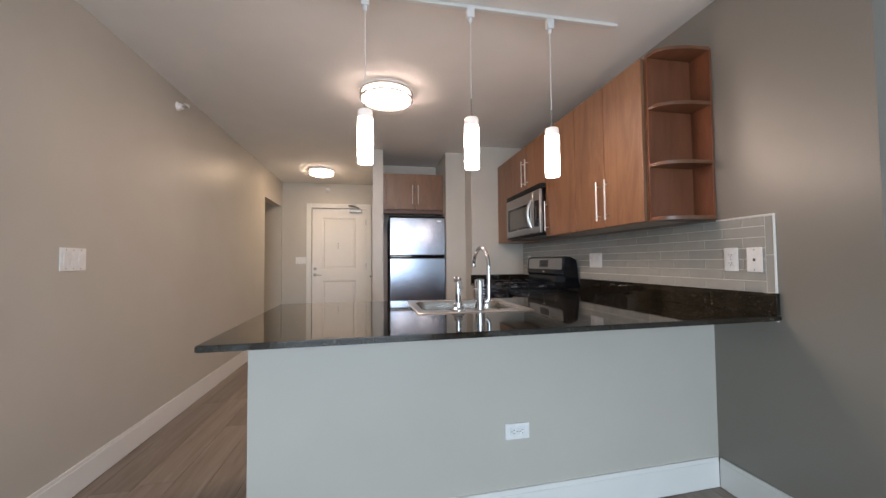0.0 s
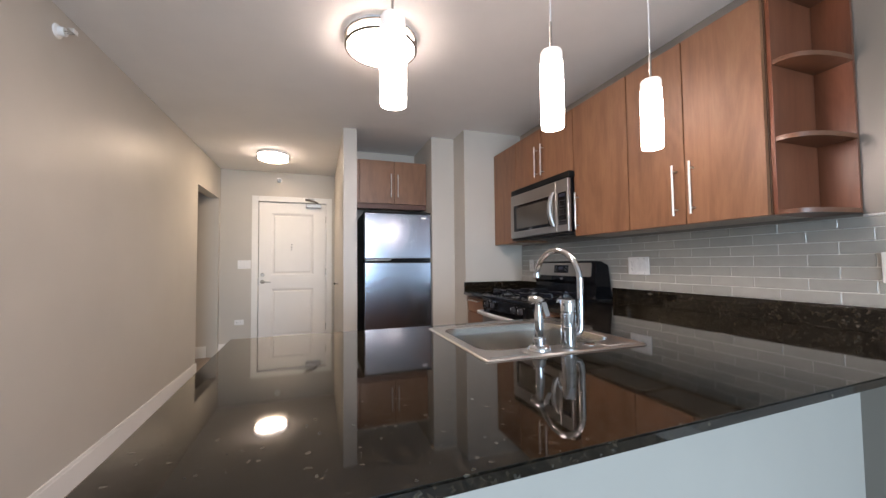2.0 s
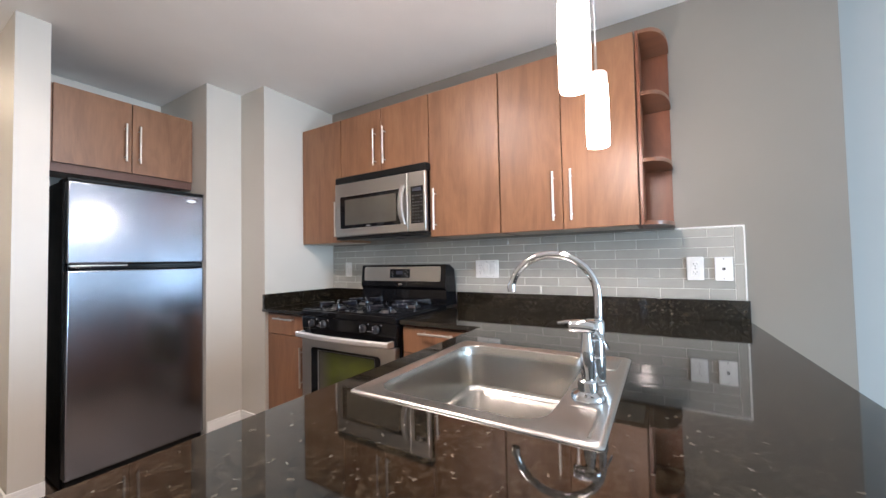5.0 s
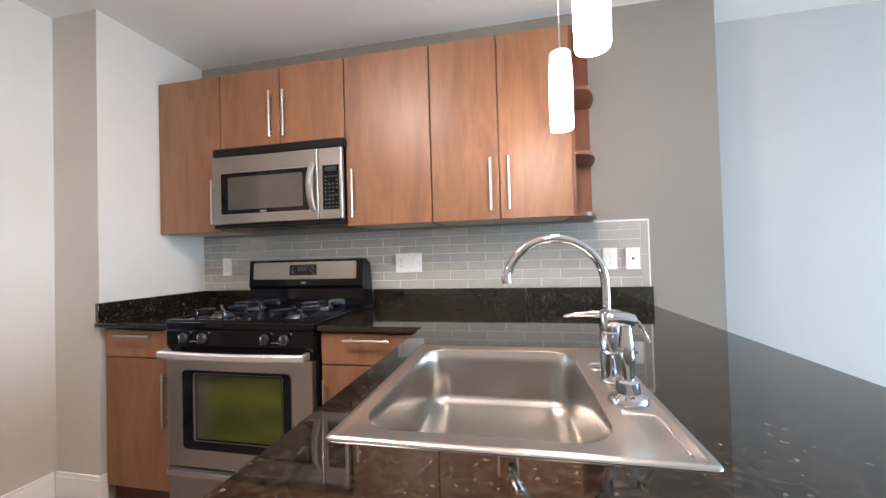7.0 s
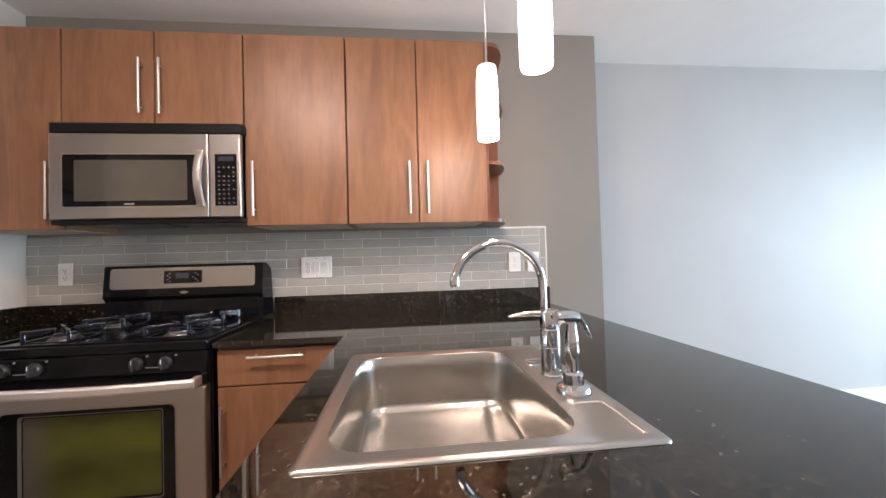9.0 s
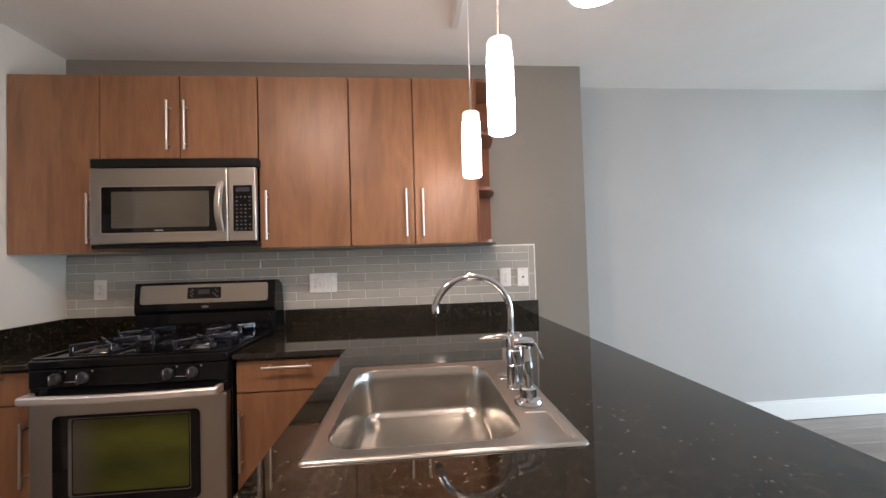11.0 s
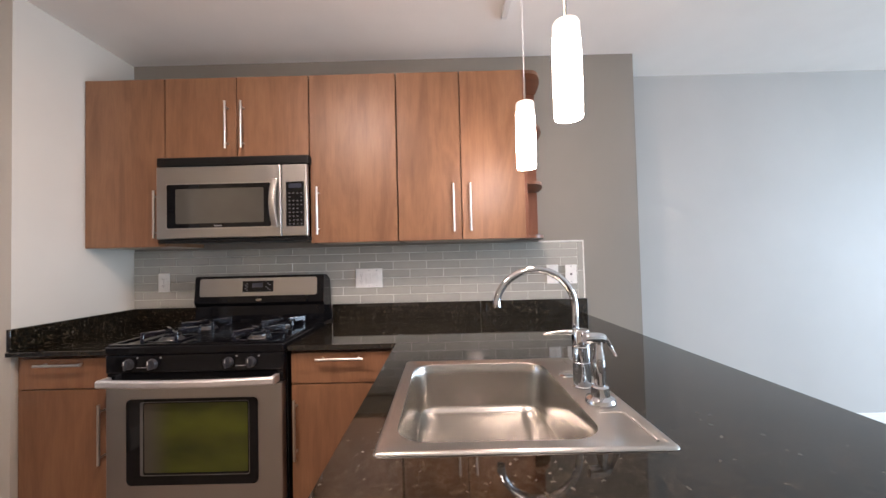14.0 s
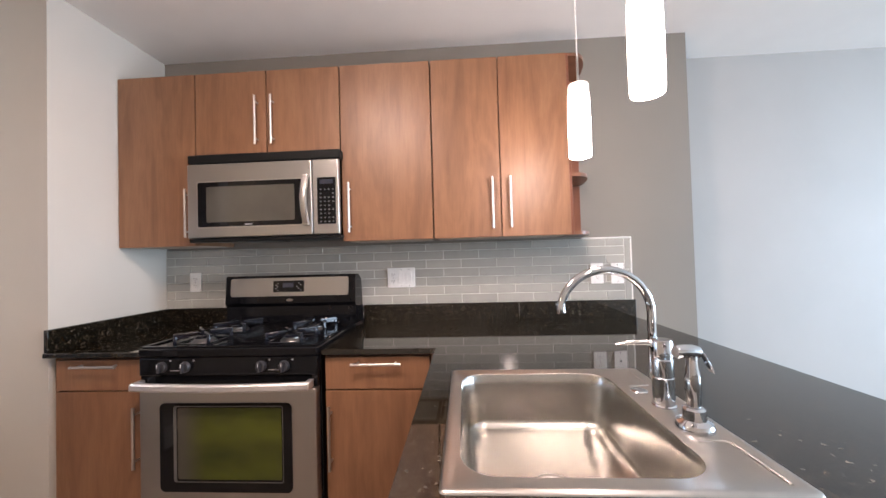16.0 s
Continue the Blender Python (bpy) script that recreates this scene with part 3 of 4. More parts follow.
for z in (Z0, 1.662, 1.972, Z1 - 0.006):
    q = quarter()
    area = sum(a[0] * b[1] - b[0] * a[1] for a, b in zip(q, q[1:] + q[:1]))
    part("shelf_board", S().prism(q if area > 0 else q[::-1], z, z + 0.018), M_WOOD_H, es)

XB = 1.075


def base_cabinet(y0, y1, face0, face1, hy, label):
    c = thing("base_cabinet", ((XB + XR) / 2, (y0 + y1) / 2, 0.0), label, "cabinet", "base kitchen cabinets")
    part("body", S().box(XB + 0.021, XR - 0.002, y0, y1, 0.10, UND - 0.001), M_WOOD, c)
    part("toe_kick", S().box(XB + 0.06, XR - 0.01, y0, y1, 0.002, 0.10), M_CARCASS, c)
    part("reveal", S().box(XB + 0.0195, XB + 0.0208, face0, face1, 0.105, UND - 0.004), M_CARCASS, c)
    dr = part("drawer_front", S().box(XB, XB + 0.019, face0, face1, 0.745, 0.876, 0.0018), M_WOOD, c)
    bar_pull(dr, (XB, (face0 + face1) / 2, 0.853), 0.205, (0, 1, 0), WEST)
    d = part("cabinet_door", S().box(XB, XB + 0.019, face0, face1, 0.105, 0.739, 0.0018), M_WOOD, c)
    bar_pull(d, (XB, hy, 0.555), 0.255, (0, 0, 1), WEST)
    return c


base_cabinet(3.788, YEND - 0.003, 3.793, 4.190, 3.812, "cherry wood base cabinet with a drawer")
base_cabinet(2.537, 3.002, 2.56, 2.997, 2.974, "cherry wood base cabinet with a drawer next to the range")
sb = thing("sink_base_cabinet", (0.3, 2.2, 0), "cherry wood base cabinet under the peninsula", "cabinet")
part("side_panel", S().box(-0.523, -0.505, PYL + 0.102, 2.50, 0.002, UND - 0.001, 0.001, 1), M_WOOD, sb)
part("side_panel", S().box(1.03, 1.048, PYR + 0.08, 2.50, 0.002, UND - 0.001, 0.001, 1), M_WOOD, sb)
part("front_panel", S().box(-0.505, 1.03, 2.482, 2.50, 0.10, UND - 0.001, 0.001, 1), M_WOOD, sb)
part("toe_kick", S().box(-0.505, 1.03, 2.42, 2.435, 0.002, 0.10), M_CARCASS, sb)

# ---- refrigerator and its cabinet ----
fg = thing("refrigerator", (0.49, 4.9, 0), "stainless steel top-freezer refrigerator with black sides", "refrigerator")
part("body", S().box(0.137, 0.795, 4.615, 5.19, 0.03, 1.712, 0.006), M_BLACKM, fg)
FY = 4.544
part("freezer_door", S().box(0.139, 0.822, FY, 4.607, 1.245, 1.705, 0.010, 3), M_STEEL_F, fg)
part("fridge_door", S().box(0.139, 0.822, FY, 4.607, 0.085, 1.212, 0.010, 3), M_STEEL_F, fg)
part("door_gap", S().box(0.145, 0.818, FY + 0.012, 4.607, 1.2125, 1.2445, 0.002), M_BLACK, fg)
part("grip", S().box(0.15, 0.812, FY - 0.006, FY + 0.02, 1.2165, 1.2285, 0.003), M_BLACK, fg)
part("grip", S().box(0.15, 0.40, FY - 0.005, FY + 0.02, 1.232, 1.240, 0.002), M_STEEL, fg)
part("top_cap", S().box(0.139, 0.822, FY + 0.004, 4.70, 1.7055, 1.722, 0.004), M_BLACKM, fg)
part("badge", S().lathe([(0.030, 0), (0.030, 0.003)], m=pose(0.742, FY - 0.0005, 1.663, 90) @ Matrix.Diagonal((1, 0.36, 1, 1)), seg=28), M_PLATE, fg, "small oval badge")
part("kick_plate", S().box(0.145, 0.815, 4.56, 4.6, 0.01, 0.08, 0.003), M_BLACKM, fg)

fc = thing("wall_cabinet", (0.47, 4.95, 1.826), "cherry wood cabinet with two doors above the refrigerator", "cabinet", "upper kitchen cabinets")
CY = 4.70
part("body", S().box(0.068, 0.822, CY + 0.021, 5.228, 1.828, 2.275), M_WOOD, fc)
for a, b, hx in ((0.112, 0.466, 0.432), (0.470, 0.812, 0.503)):
    d = part("cabinet_door", S().box(a, b, CY, CY + 0.019, 1.826, 2.277, 0.0018), M_WOOD, fc)
    bar_pull(d, (hx, CY, 2.012), 0.24, (0, 0, 1), (0, -1, 0))
part("filler", S().box(0.068, 0.108, CY + 0.012, CY + 0.020, 1.826, 2.277), M_WOOD_H, fc)
part("filler", S().box(0.815, 0.8235, CY + 0.012, CY + 0.020, 1.826, 2.277), M_WOOD_H, fc)
part("light_rail", S().box(0.068, 0.822, CY + 0.022, CY + 0.06, 1.775, 1.8275), M_CARCASS, fc)

# ---- range ----
rg = thing("gas_range", (1.36, 3.375, 0), "stainless steel and black four-burner gas range", "range")
RY0, RY1, RX = 3.013, 3.778, 1.032
part("body", S().box(RX + 0.045, XR - 0.003, RY0, RY1, 0.03, 0.892, 0.003), M_BLACK, rg)
cook = S().box(RX + 0.002, 1.56, RY0 - 0.002, RY1 + 0.002, 0.893, 0.930, 0.008, 3)
ck = part("cooktop", cook, M_BLACK, rg, "glossy black enamel cooktop")
for a in ((RX + 0.012, RX + 0.03, RY0 + 0.005, RY1 - 0.005), (RX + 0.034, 1.535, RY0 + 0.003, RY0 + 0.02), (RX + 0.034, 1.535, RY1 - 0.02, RY1 - 0.003)):
    part("raised_rim", S().box(*a, 0.9302, 0.937, 0.003), M_BLACK, ck)
part("control_panel", S().box(RX + 0.006, RX + 0.045, RY0, RY1, 0.815, 0.892, 0.006), M_BLACK, rg)
for y in (3.671, 3.570, 3.246, 3.150):
    k = part("knob", S().lathe([(0.0225, 0.005), (0.0215, 0.012), (0.0195, 0.016), (0.0185, 0.018)], m=pose(RX + 0.006, y, 0.855, 0, -90), seg=24), M_KNOB, rg)
    part("skirt", S().lathe([(0.0265, 0), (0.0262, 0.003), (0.0235, 0.005)], m=pose(RX + 0.006, y, 0.855, 0, -90), seg=28), M_BLACK, k)
    part("grip", S().box(RX - 0.026, RX - 0.010, y - 0.0045, y + 0.0045, 0.835, 0.875, 0.003), M_KNOB, k)
    part("pointer", S().box(RX - 0.0268, RX - 0.0258, y - 0.0012, y + 0.0012, 0.858, 0.873), M_PLATE, k)
    part("mark", S().box(RX + 0.0045, RX + 0.0058, y - 0.036, y - 0.029, 0.877, 0.883), M_GREYP, k)
for y in (3.620, 3.198):
    part("mark_bar", S().box(RX + 0.0045, RX + 0.0058, y - 0.022, y + 0.022, 0.8375, 0.8405), M_GREYP, rg)
OD0, OD1 = 0.262, 0.765
od = part("oven_door", S().box(RX, RX + 0.042, RY0 + 0.006, RY1 - 0.006, OD0, OD1, 0.006, 3), M_STEEL, rg, "brushed steel oven door")


def yz_plate(outline, x0, x1):
    """An outline of (y, z) as a plate between x0 and x1."""
    n = len(outline)
    vs = [(x0, y, z) for y, z in outline] + [(x1, y, z) for y, z in outline]
    return S().add(vs, [tuple(range(n)), tuple(reversed(range(n, 2 * n)))] + [(i, i + n, (i + 1) % n + n, (i + 1) % n) for i in range(n)])


part("window_border", yz_plate(rounded(3.122, 3.680, 0.348, 0.708, 0.022), RX - 0.004, RX + 0.004), M_OVENGLASS, od, "black glass border")
# Grey border, widened at high y to paint in a reflected strip.
part("window_frame", yz_plate(rounded(3.157, 3.620, 0.388, 0.697, 0.010), RX - 0.0052, RX - 0.0042), M_DIM, od)
part("oven_window", yz_plate(rounded(3.159, 3.606, 0.393, 0.694, 0.008), RX - 0.0064, RX - 0.0054), M_OVENGLASS, od)
part("oven_liner", yz_plate(rounded(3.162, 3.600, 0.402, 0.691, 0.008), RX - 0.0076, RX - 0.0066), M_GREEN, od, "olive green tinted glass, grey reflection painted into one side")
hp = [(RX - 0.045 - 0.022 * math.sin(math.pi * k / 16), RY0 + 0.020 + (RY1 - RY0 - 0.030) * k / 16, 0.787) for k in range(17)]
hs = bar_loft(hp, ((0, -0.016), (0.018, -0.014), (0.018, 0.014), (0, 0.016), (-0.006, 0.009), (-0.006, -0.009)), 1)
hs.box(RX - 0.046, RX + 0.006, RY0 + 0.016, RY0 + 0.038, 0.771, 0.803, 0.004).box(RX - 0.046, RX + 0.006, RY1 - 0.03, RY1 - 0.008, 0.771, 0.803, 0.004)
part("door_handle", hs, M_HANDLE, rg, "curved steel oven handle")
part("handle_recess", S().box(RX + 0.012, RX + 0.044, RY0 + 0.004, RY1 - 0.004, 0.768, 0.814), M_BLACK, rg)
dw = part("storage_drawer", S().box(RX + 0.004, RX + 0.044, RY0 + 0.006, RY1 - 0.006, 0.06, 0.252, 0.006, 3), M_STEEL, rg)
part("drawer_lip", S().box(RX - 0.012, RX + 0.01, RY0 + 0.01, RY1 - 0.01, 0.222, 0.25, 0.006), M_PULL, dw)
# raised back panel, tilted back a little
bgs = S()
yz = [(1.545, 0.93), (1.552, 1.03), (1.538, 1.05), (1.552, 1.195), (1.562, 1.201), (1.60, 1.199), (1.66, 1.17), (1.69, 0.93)]
n = len(yz)
bgs.add([(x, RY0 - 0.006, z) for x, z in yz] + [(x, RY1 - 0.036, z) for x, z in yz], [tuple(range(n)), tuple(reversed(range(n, 2 * n)))] + [(i, i + n, (i + 1) % n + n, (i + 1) % n) for i in range(n)])
bg = part("back_panel", bgs, M_BLACK, rg, "glossy black backguard")


def on_guard(outline, lift, thick):
    """A plate (y, z) that lies on the tilted face of the back panel."""
    f = lambda z: 1.538 + (z - 1.05) * 0.014 / 0.145
    n = len(outline)
    vs = [(f(z) - lift - thick, y, z) for y, z in outline] + [(f(z) - lift, y, z) for y, z in outline]
    return S().add(vs, [tuple(range(n)), tuple(reversed(range(n, 2 * n)))] + [(i, i + n, (i + 1) % n + n, (i + 1) % n) for i in range(n)])


part("steel_fascia", on_guard(rounded(3.045, 3.712, 1.088, 1.188, 0.014), 0.0, 0.003), M_STEEL, bg)
disp = part("control_display", on_guard(rounded(3.293, 3.468, 1.110, 1.172, 0.004), 0.0031, 0.0015), M_OVENGLASS, bg)
part("clock_screen", on_guard(rounded(3.353, 3.413, 1.135, 1.160, 0.002), 0.0047, 0.0006), M_LCD, disp)
for i in range(5):
    for y in (3.308 + 0.011 * (i % 3), 3.438 + 0.010 * (i % 2)):
        part("button", on_guard(rounded(y, y + 0.007, 1.118 + 0.0095 * i, 1.122 + 0.0095 * i, 0.001, 2), 0.0047, 0.0005), M_GREYP, disp)
part("badge", S().lathe([(0.021, 0), (0.021, 0.003)], m=pose(1.5395, 3.375, 1.066, 0, -90) @ Matrix.Diagonal((0.30, 0.85, 1, 1)), seg=24), M_BRASSN, bg)
for i, (bx, by) in enumerate(((1.172, 3.592), (1.425, 3.592), (1.172, 3.182), (1.425, 3.182))):
    b = part("burner", S().lathe([(0.050, 0), (0.047, 0.005), (0.038, 0.010), (0.037, 0.016)], (bx, by, 0.930)), M_ALU, rg)
    part("burner_cap", S().lathe([(0.034, 0.016), (0.034, 0.022), (0.028, 0.026), (0.010, 0.027)], (bx, by, 0.930)), M_IRON, b)
    gs = S()
    for k in range(4):
        m = Matrix.Translation((bx, by, 0.930)) @ pose(0, 0, 0, 0, 0, 90 * k + 45)
        gs.box(0.024, 0.114, -0.0065, 0.0065, 0.033, 0.047, 0.003, 2, m)
        gs.box(0.100, 0.114, -0.0065, 0.0065, 0.0, 0.040, 0.003, 2, m)
        gs.box(0.056, 0.102, -0.003, 0.003, 0.022, 0.034, 0.001, 1, m)
        m2 = Matrix.Translation((bx, by, 0.930)) @ pose(0, 0, 0, 0, 0, 90 * k)
        gs.box(0.073, 0.080, -0.078, 0.078, 0.001, 0.007, 0.002, 1, m2)
    part("burner_grate", gs, M_IRON, rg, "glossy blue-black burner grate")

# ---- microwave ----
mw = thing("microwave", (1.5, 3.40, 1.40), "stainless steel over-the-range microwave", "microwave")
MX = 1.335
part("body", S().box(MX + 0.03, XR - 0.003, 3.026, 3.786, 1.402, 1.829, 0.003), M_BLACK, mw)
part("vent_hood", S().box(MX + 0.006, MX + 0.06, 3.008, 3.798, 1.783, 1.8305, 0.008), M_BLACKM, mw)
part("bottom_trim", S().box(MX + 0.012, MX + 0.06, 3.012, 3.796, 1.386, 1.406, 0.004), M_BLACKM, mw)
dm = part("microwave_door", S().box(MX, MX + 0.029, 3.150, 3.794, 1.407, 1.780, 0.006, 3), M_STEEL, mw)
part("window_border", yz_plate(rounded(3.196, 3.742, 1.455, 1.692, 0.01), MX - 0.0025, MX + 0.002), M_PULL, dm)
part("window_glass", yz_plate(rounded(3.200, 3.736, 1.461, 1.686, 0.008), MX - 0.004, MX - 0.0027), M_OVENGLASS, dm)
part("window_mesh", yz_plate(rounded(3.236, 3.690, 1.484, 1.662, 0.006), MX - 0.005, MX - 0.0042), M_MWGLASS, dm)
part("badge", yz_plate(rounded(3.452, 3.492, 1.466, 1.474, 0.003), MX - 0.0056, MX - 0.0046), M_GREYP, dm)
hv = [(MX - 0.012 - 0.034 * math.sin(math.pi * k / 14) ** 0.8, 3.178, 1.462 + 0.235 * k / 14) for k in range(15)]
vs = bar_loft(hv, ((0.012, -0.016), (0.012, 0.016), (-0.002, 0.013), (-0.005, 0), (-0.002, -0.013)), 2)
vs.box(MX - 0.016, MX + 0.002, 3.164, 3.192, 1.455, 1.470, 0.003).box(MX - 0.016, MX + 0.002, 3.164, 3.192, 1.690, 1.705, 0.003)
part("door_handle", vs, M_PULL, dm, "curved vertical steel handle")
cp = part("control_panel", S().box(MX, MX + 0.029, 3.014, 3.147, 1.407, 1.780, 0.006, 3), M_STEEL, mw)
kp = part("keypad", yz_plate(rounded(3.030, 3.122, 1.458, 1.688, 0.004), MX - 0.002, MX + 0.001), M_OVENGLASS, cp)
part("clock_screen", yz_plate(rounded(3.042, 3.108, 1.656, 1.678, 0.002), MX - 0.0028, MX - 0.0021), M_LCD, kp)
for r in range(9):
    for c in range(4):
        if (r, c) in ((7, 1), (7, 2), (2, 0), (4, 0)):
            continue
        y, z = 3.043 + c * 0.0205, 1.470 + r * 0.0198
        part("button", yz_plate(rounded(y - 0.0046, y + 0.0046, z - 0.0034, z + 0.0034, 0.0025, 3), MX - 0.0027, MX - 0.0021), M_KEY, kp)
part("grease_filter", S().box(MX + 0.10, XR - 0.05, 3.06, 3.38, 1.392, 1.4015).box(MX + 0.10, XR - 0.05, 3.42, 3.75, 1.392, 1.4015), M_ALU, mw)

# ---- sink and taps ----
sk = thing("kitchen_sink", (0.457, 2.17, TOP), "single-bowl stainless steel drop-in sink", "sink")
BX0, BX1, BY0, BY1 = 0.207, 0.724, 2.003, 2.422


def ring_loft(loops):
    n = len(loops[0])
    vs = [p for lp in loops for p in lp]
    fs = []
    for i in range(len(loops) - 1):
        for k in range(n):
            a, b = i * n + k, i * n + (k + 1) % n
            fs.append((a, b, b + n, a + n))
    return vs, fs


def loop(x0, x1, y0, y1, r, z, seg=8):
    return [(x, y, z) for x, y in rounded(x0, x1, y0, y1, r, seg)]


bowl = [loop(SX0, SX1, SY0, SY1, 0.012, TOP + 0.0005), loop(SX0 + 0.001, SX1 - 0.001, SY0 + 0.001, SY1 - 0.001, 0.012, TOP + 0.003),
        loop(SX0 + 0.006, SX1 - 0.006, SY0 + 0.006, SY1 - 0.006, 0.012, TOP + 0.006), loop(SX0 + 0.014, SX1 - 0.014, SY0 + 0.014, SY1 - 0.014, 0.012, TOP + 0.005),
        loop(SX0 + 0.018, SX1 - 0.018, SY0 + 0.018, SY1 - 0.018, 0.015, TOP + 0.003),
        loop(BX0 - 0.008, BX1 + 0.008, BY0 - 0.008, BY1 + 0.008, 0.073, TOP + 0.002),
        loop(BX0 - 0.003, BX1 + 0.003, BY0 - 0.003, BY1 + 0.003, 0.07, TOP + 0.0005),
        loop(BX0, BX1, BY0, BY1, 0.068, TOP - 0.005)]
for k in range(1, 5):
    f = k / 4
    bowl.append(loop(BX0 + 0.012 * f, BX1 - 0.012 * f, BY0 + 0.012 * f, BY1 - 0.012 * f, 0.064, TOP - 0.005 - 0.120 * f))
for k in range(1, 7):
    a = radians(84 * k / 6)
    e = 0.012 + 0.030 * (1 - math.cos(a))
    bowl.append(loop(BX0 + e, BX1 - e, BY0 + e, BY1 - e, 0.064 - 0.5 * e, TOP - 0.125 - 0.030 * math.sin(a)))
for k in range(1, 6):
    f = k / 5
    e = 0.0389 + 0.130 * f
    bowl.append(loop(BX0 + e, BX1 - e, BY0 + e, BY1 - e, 0.044 - 0.018 * f, TOP - 0.1548 - 0.009 * (1 - (1 - f) ** 2)))
nn = len(bowl[0])
for name, loops, mat in (("deck", bowl[:7], M_SINK), ("basin", bowl[6:], M_BOWL)):
    vv, ff = ring_loft(loops)
    if name == "basin":
        ff.append(tuple((len(loops) - 1) * nn + k for k in range(nn)))
    part(name, S().add(vv, [tuple(reversed(q)) for q in ff]), mat, sk, smooth=50)
DRAIN = (0.437, 2.217, TOP - 0.1636)
drain = part("drain", S().lathe([(0.050, 0), (0.050, 0.0026), (0.046, 0.0040), (0.040, 0.0030), (0.036, 0.0012), (0.012, 0.0010)], DRAIN), M_PULL, sk, "round chrome drain flange")
# Dark disc on the flange stands for the shade inside the drain hole.
part("strainer", S().lathe([(0.030, 0.0012), (0.029, 0.0022), (0.008, 0.0030), (0.007, 0.0080), (0.003, 0.0086)], DRAIN, 24), M_KNOB, drain, "dark disc painted as the shaded drain hole")
for x0, x1, turn in ((0.185, 0.318, 0.318), (0.73, 0.612, 0.612)):
    way = 0.012 if x1 > x0 else -0.012
    bead = [(x0, 1.917, TOP + 0.0025), (x1 - way, 1.917, TOP + 0.0025), (turn - way * 0.3, 1.9205, TOP + 0.0025), (turn, 1.929, TOP + 0.0025), (turn, 1.972, TOP + 0.0015)]
    part("deck_bead", S().tube(bead, [0.0036, 0.0036, 0.0034, 0.0032, 0.0022], 8), M_SINK, sk)
part("hole_cover", S().lathe([(0.021, 0), (0.021, 0.002), (0.016, 0.0045), (0.004, 0.005)], (0.575, 1.962, TOP + 0.002)), M_CHROME, sk)

fa = thing("kitchen_faucet", (0.48, 1.95, TOP), "chrome gooseneck kitchen faucet with a side lever", "faucet")
part("faucet_body", S().lathe([(0.0260, 0.003), (0.0260, 0.006), (0.0242, 0.008), (0.0240, 0.070), (0.0228, 0.0715), (0.0228, 0.0735), (0.0238, 0.075), (0.0238, 0.112), (0.0222, 0.114), (0.0222, 0.118), (0.0240, 0.120), (0.0240, 0.152), (0.022, 0.157), (0.010, 0.159)], (0.483, 1.948, TOP), 36), M_CHROME, fa)
RXY, TXY = Vector((0.531, 1.945)), Vector((0.515, 2.173))
cen, rad = (RXY + TXY) / 2, (TXY - RXY).length / 2
u = (TXY - RXY).normalized()
pth = [(0.488, 1.948, 0.965), (0.505, 1.947, 0.955), (0.520, 1.946, 0.957), (0.529, 1.945, 0.970), (0.531, 1.945, 0.99), (0.531, 1.945, 1.06), (0.531, 1.945, 1.128)]
for k in range(1, 22):
    a = radians(172 * k / 21)
    c = cen - u * rad * math.cos(a)
    pth.append((c.x, c.y, 1.128 + (rad * 0.95) * math.sin(a)))
part("spout", S().tube(pth, 0.0102, 18), M_CHROME, fa)
end = Vector(pth[-1])
part("aerator", S().tube([end + Vector((0, -0.001, 0.012)), end, end + Vector((0, -0.002, -0.010))], [0.0118, 0.0122, 0.0115], 18), M_CHROME, fa)
part("lever", S().tube([(0.483, 1.955, 1.062), (0.488, 1.985, 1.064), (0.500, 2.02, 1.060), (0.510, 2.042, 1.054)], [0.009, 0.0062, 0.005, 0.003], 12).lathe([(0.0235, 0), (0.0235, 0.012), (0.020, 0.016), (0.004, 0.018)], (0.483, 1.948, 1.056)), M_CHROME, fa)

sp = thing("side_sprayer", (0.371, 1.947, TOP), "chrome pull-out side sprayer standing on the sink deck", "sprayer")
part("escutcheon", S().lathe([(0.036, 0.003), (0.036, 0.010), (0.033, 0.016), (0.022, 0.022), (0.021, 0.042), (0.017, 0.046), (0.012, 0.047)], (0.371, 1.947, TOP), 32), M_CHROME, sp)
part("wand", S().lathe([(0.0125, 0.045), (0.0135, 0.06), (0.0150, 0.085), (0.0140, 0.115), (0.0105, 0.138), (0.0105, 0.152)], (0.371, 1.947, TOP), 28), M_CHROME, sp)
part("spray_head", S().tube([(0.367, 1.981, 1.073), (0.367, 1.979, 1.073), (0.3685, 1.964, 1.074), (0.371, 1.946, 1.073), (0.3735, 1.934, 1.070), (0.3745, 1.929, 1.068)], [0.0125, 0.0138, 0.0138, 0.0136, 0.0125, 0.008], 20), M_CHROME, sp)
part("nozzle_face", S().tube([(0.3668, 1.9825, 1.073), (0.367, 1.9805, 1.073)], [0.0110, 0.0122], 20), M_GREYP, sp)
part("trigger", S().box(-0.0085, 0.0085, -0.0018, 0.0018, -0.043, 0.004, 0.0012, 1, pose(0.3755, 1.923, 1.066, -26)), M_CHROME, sp)

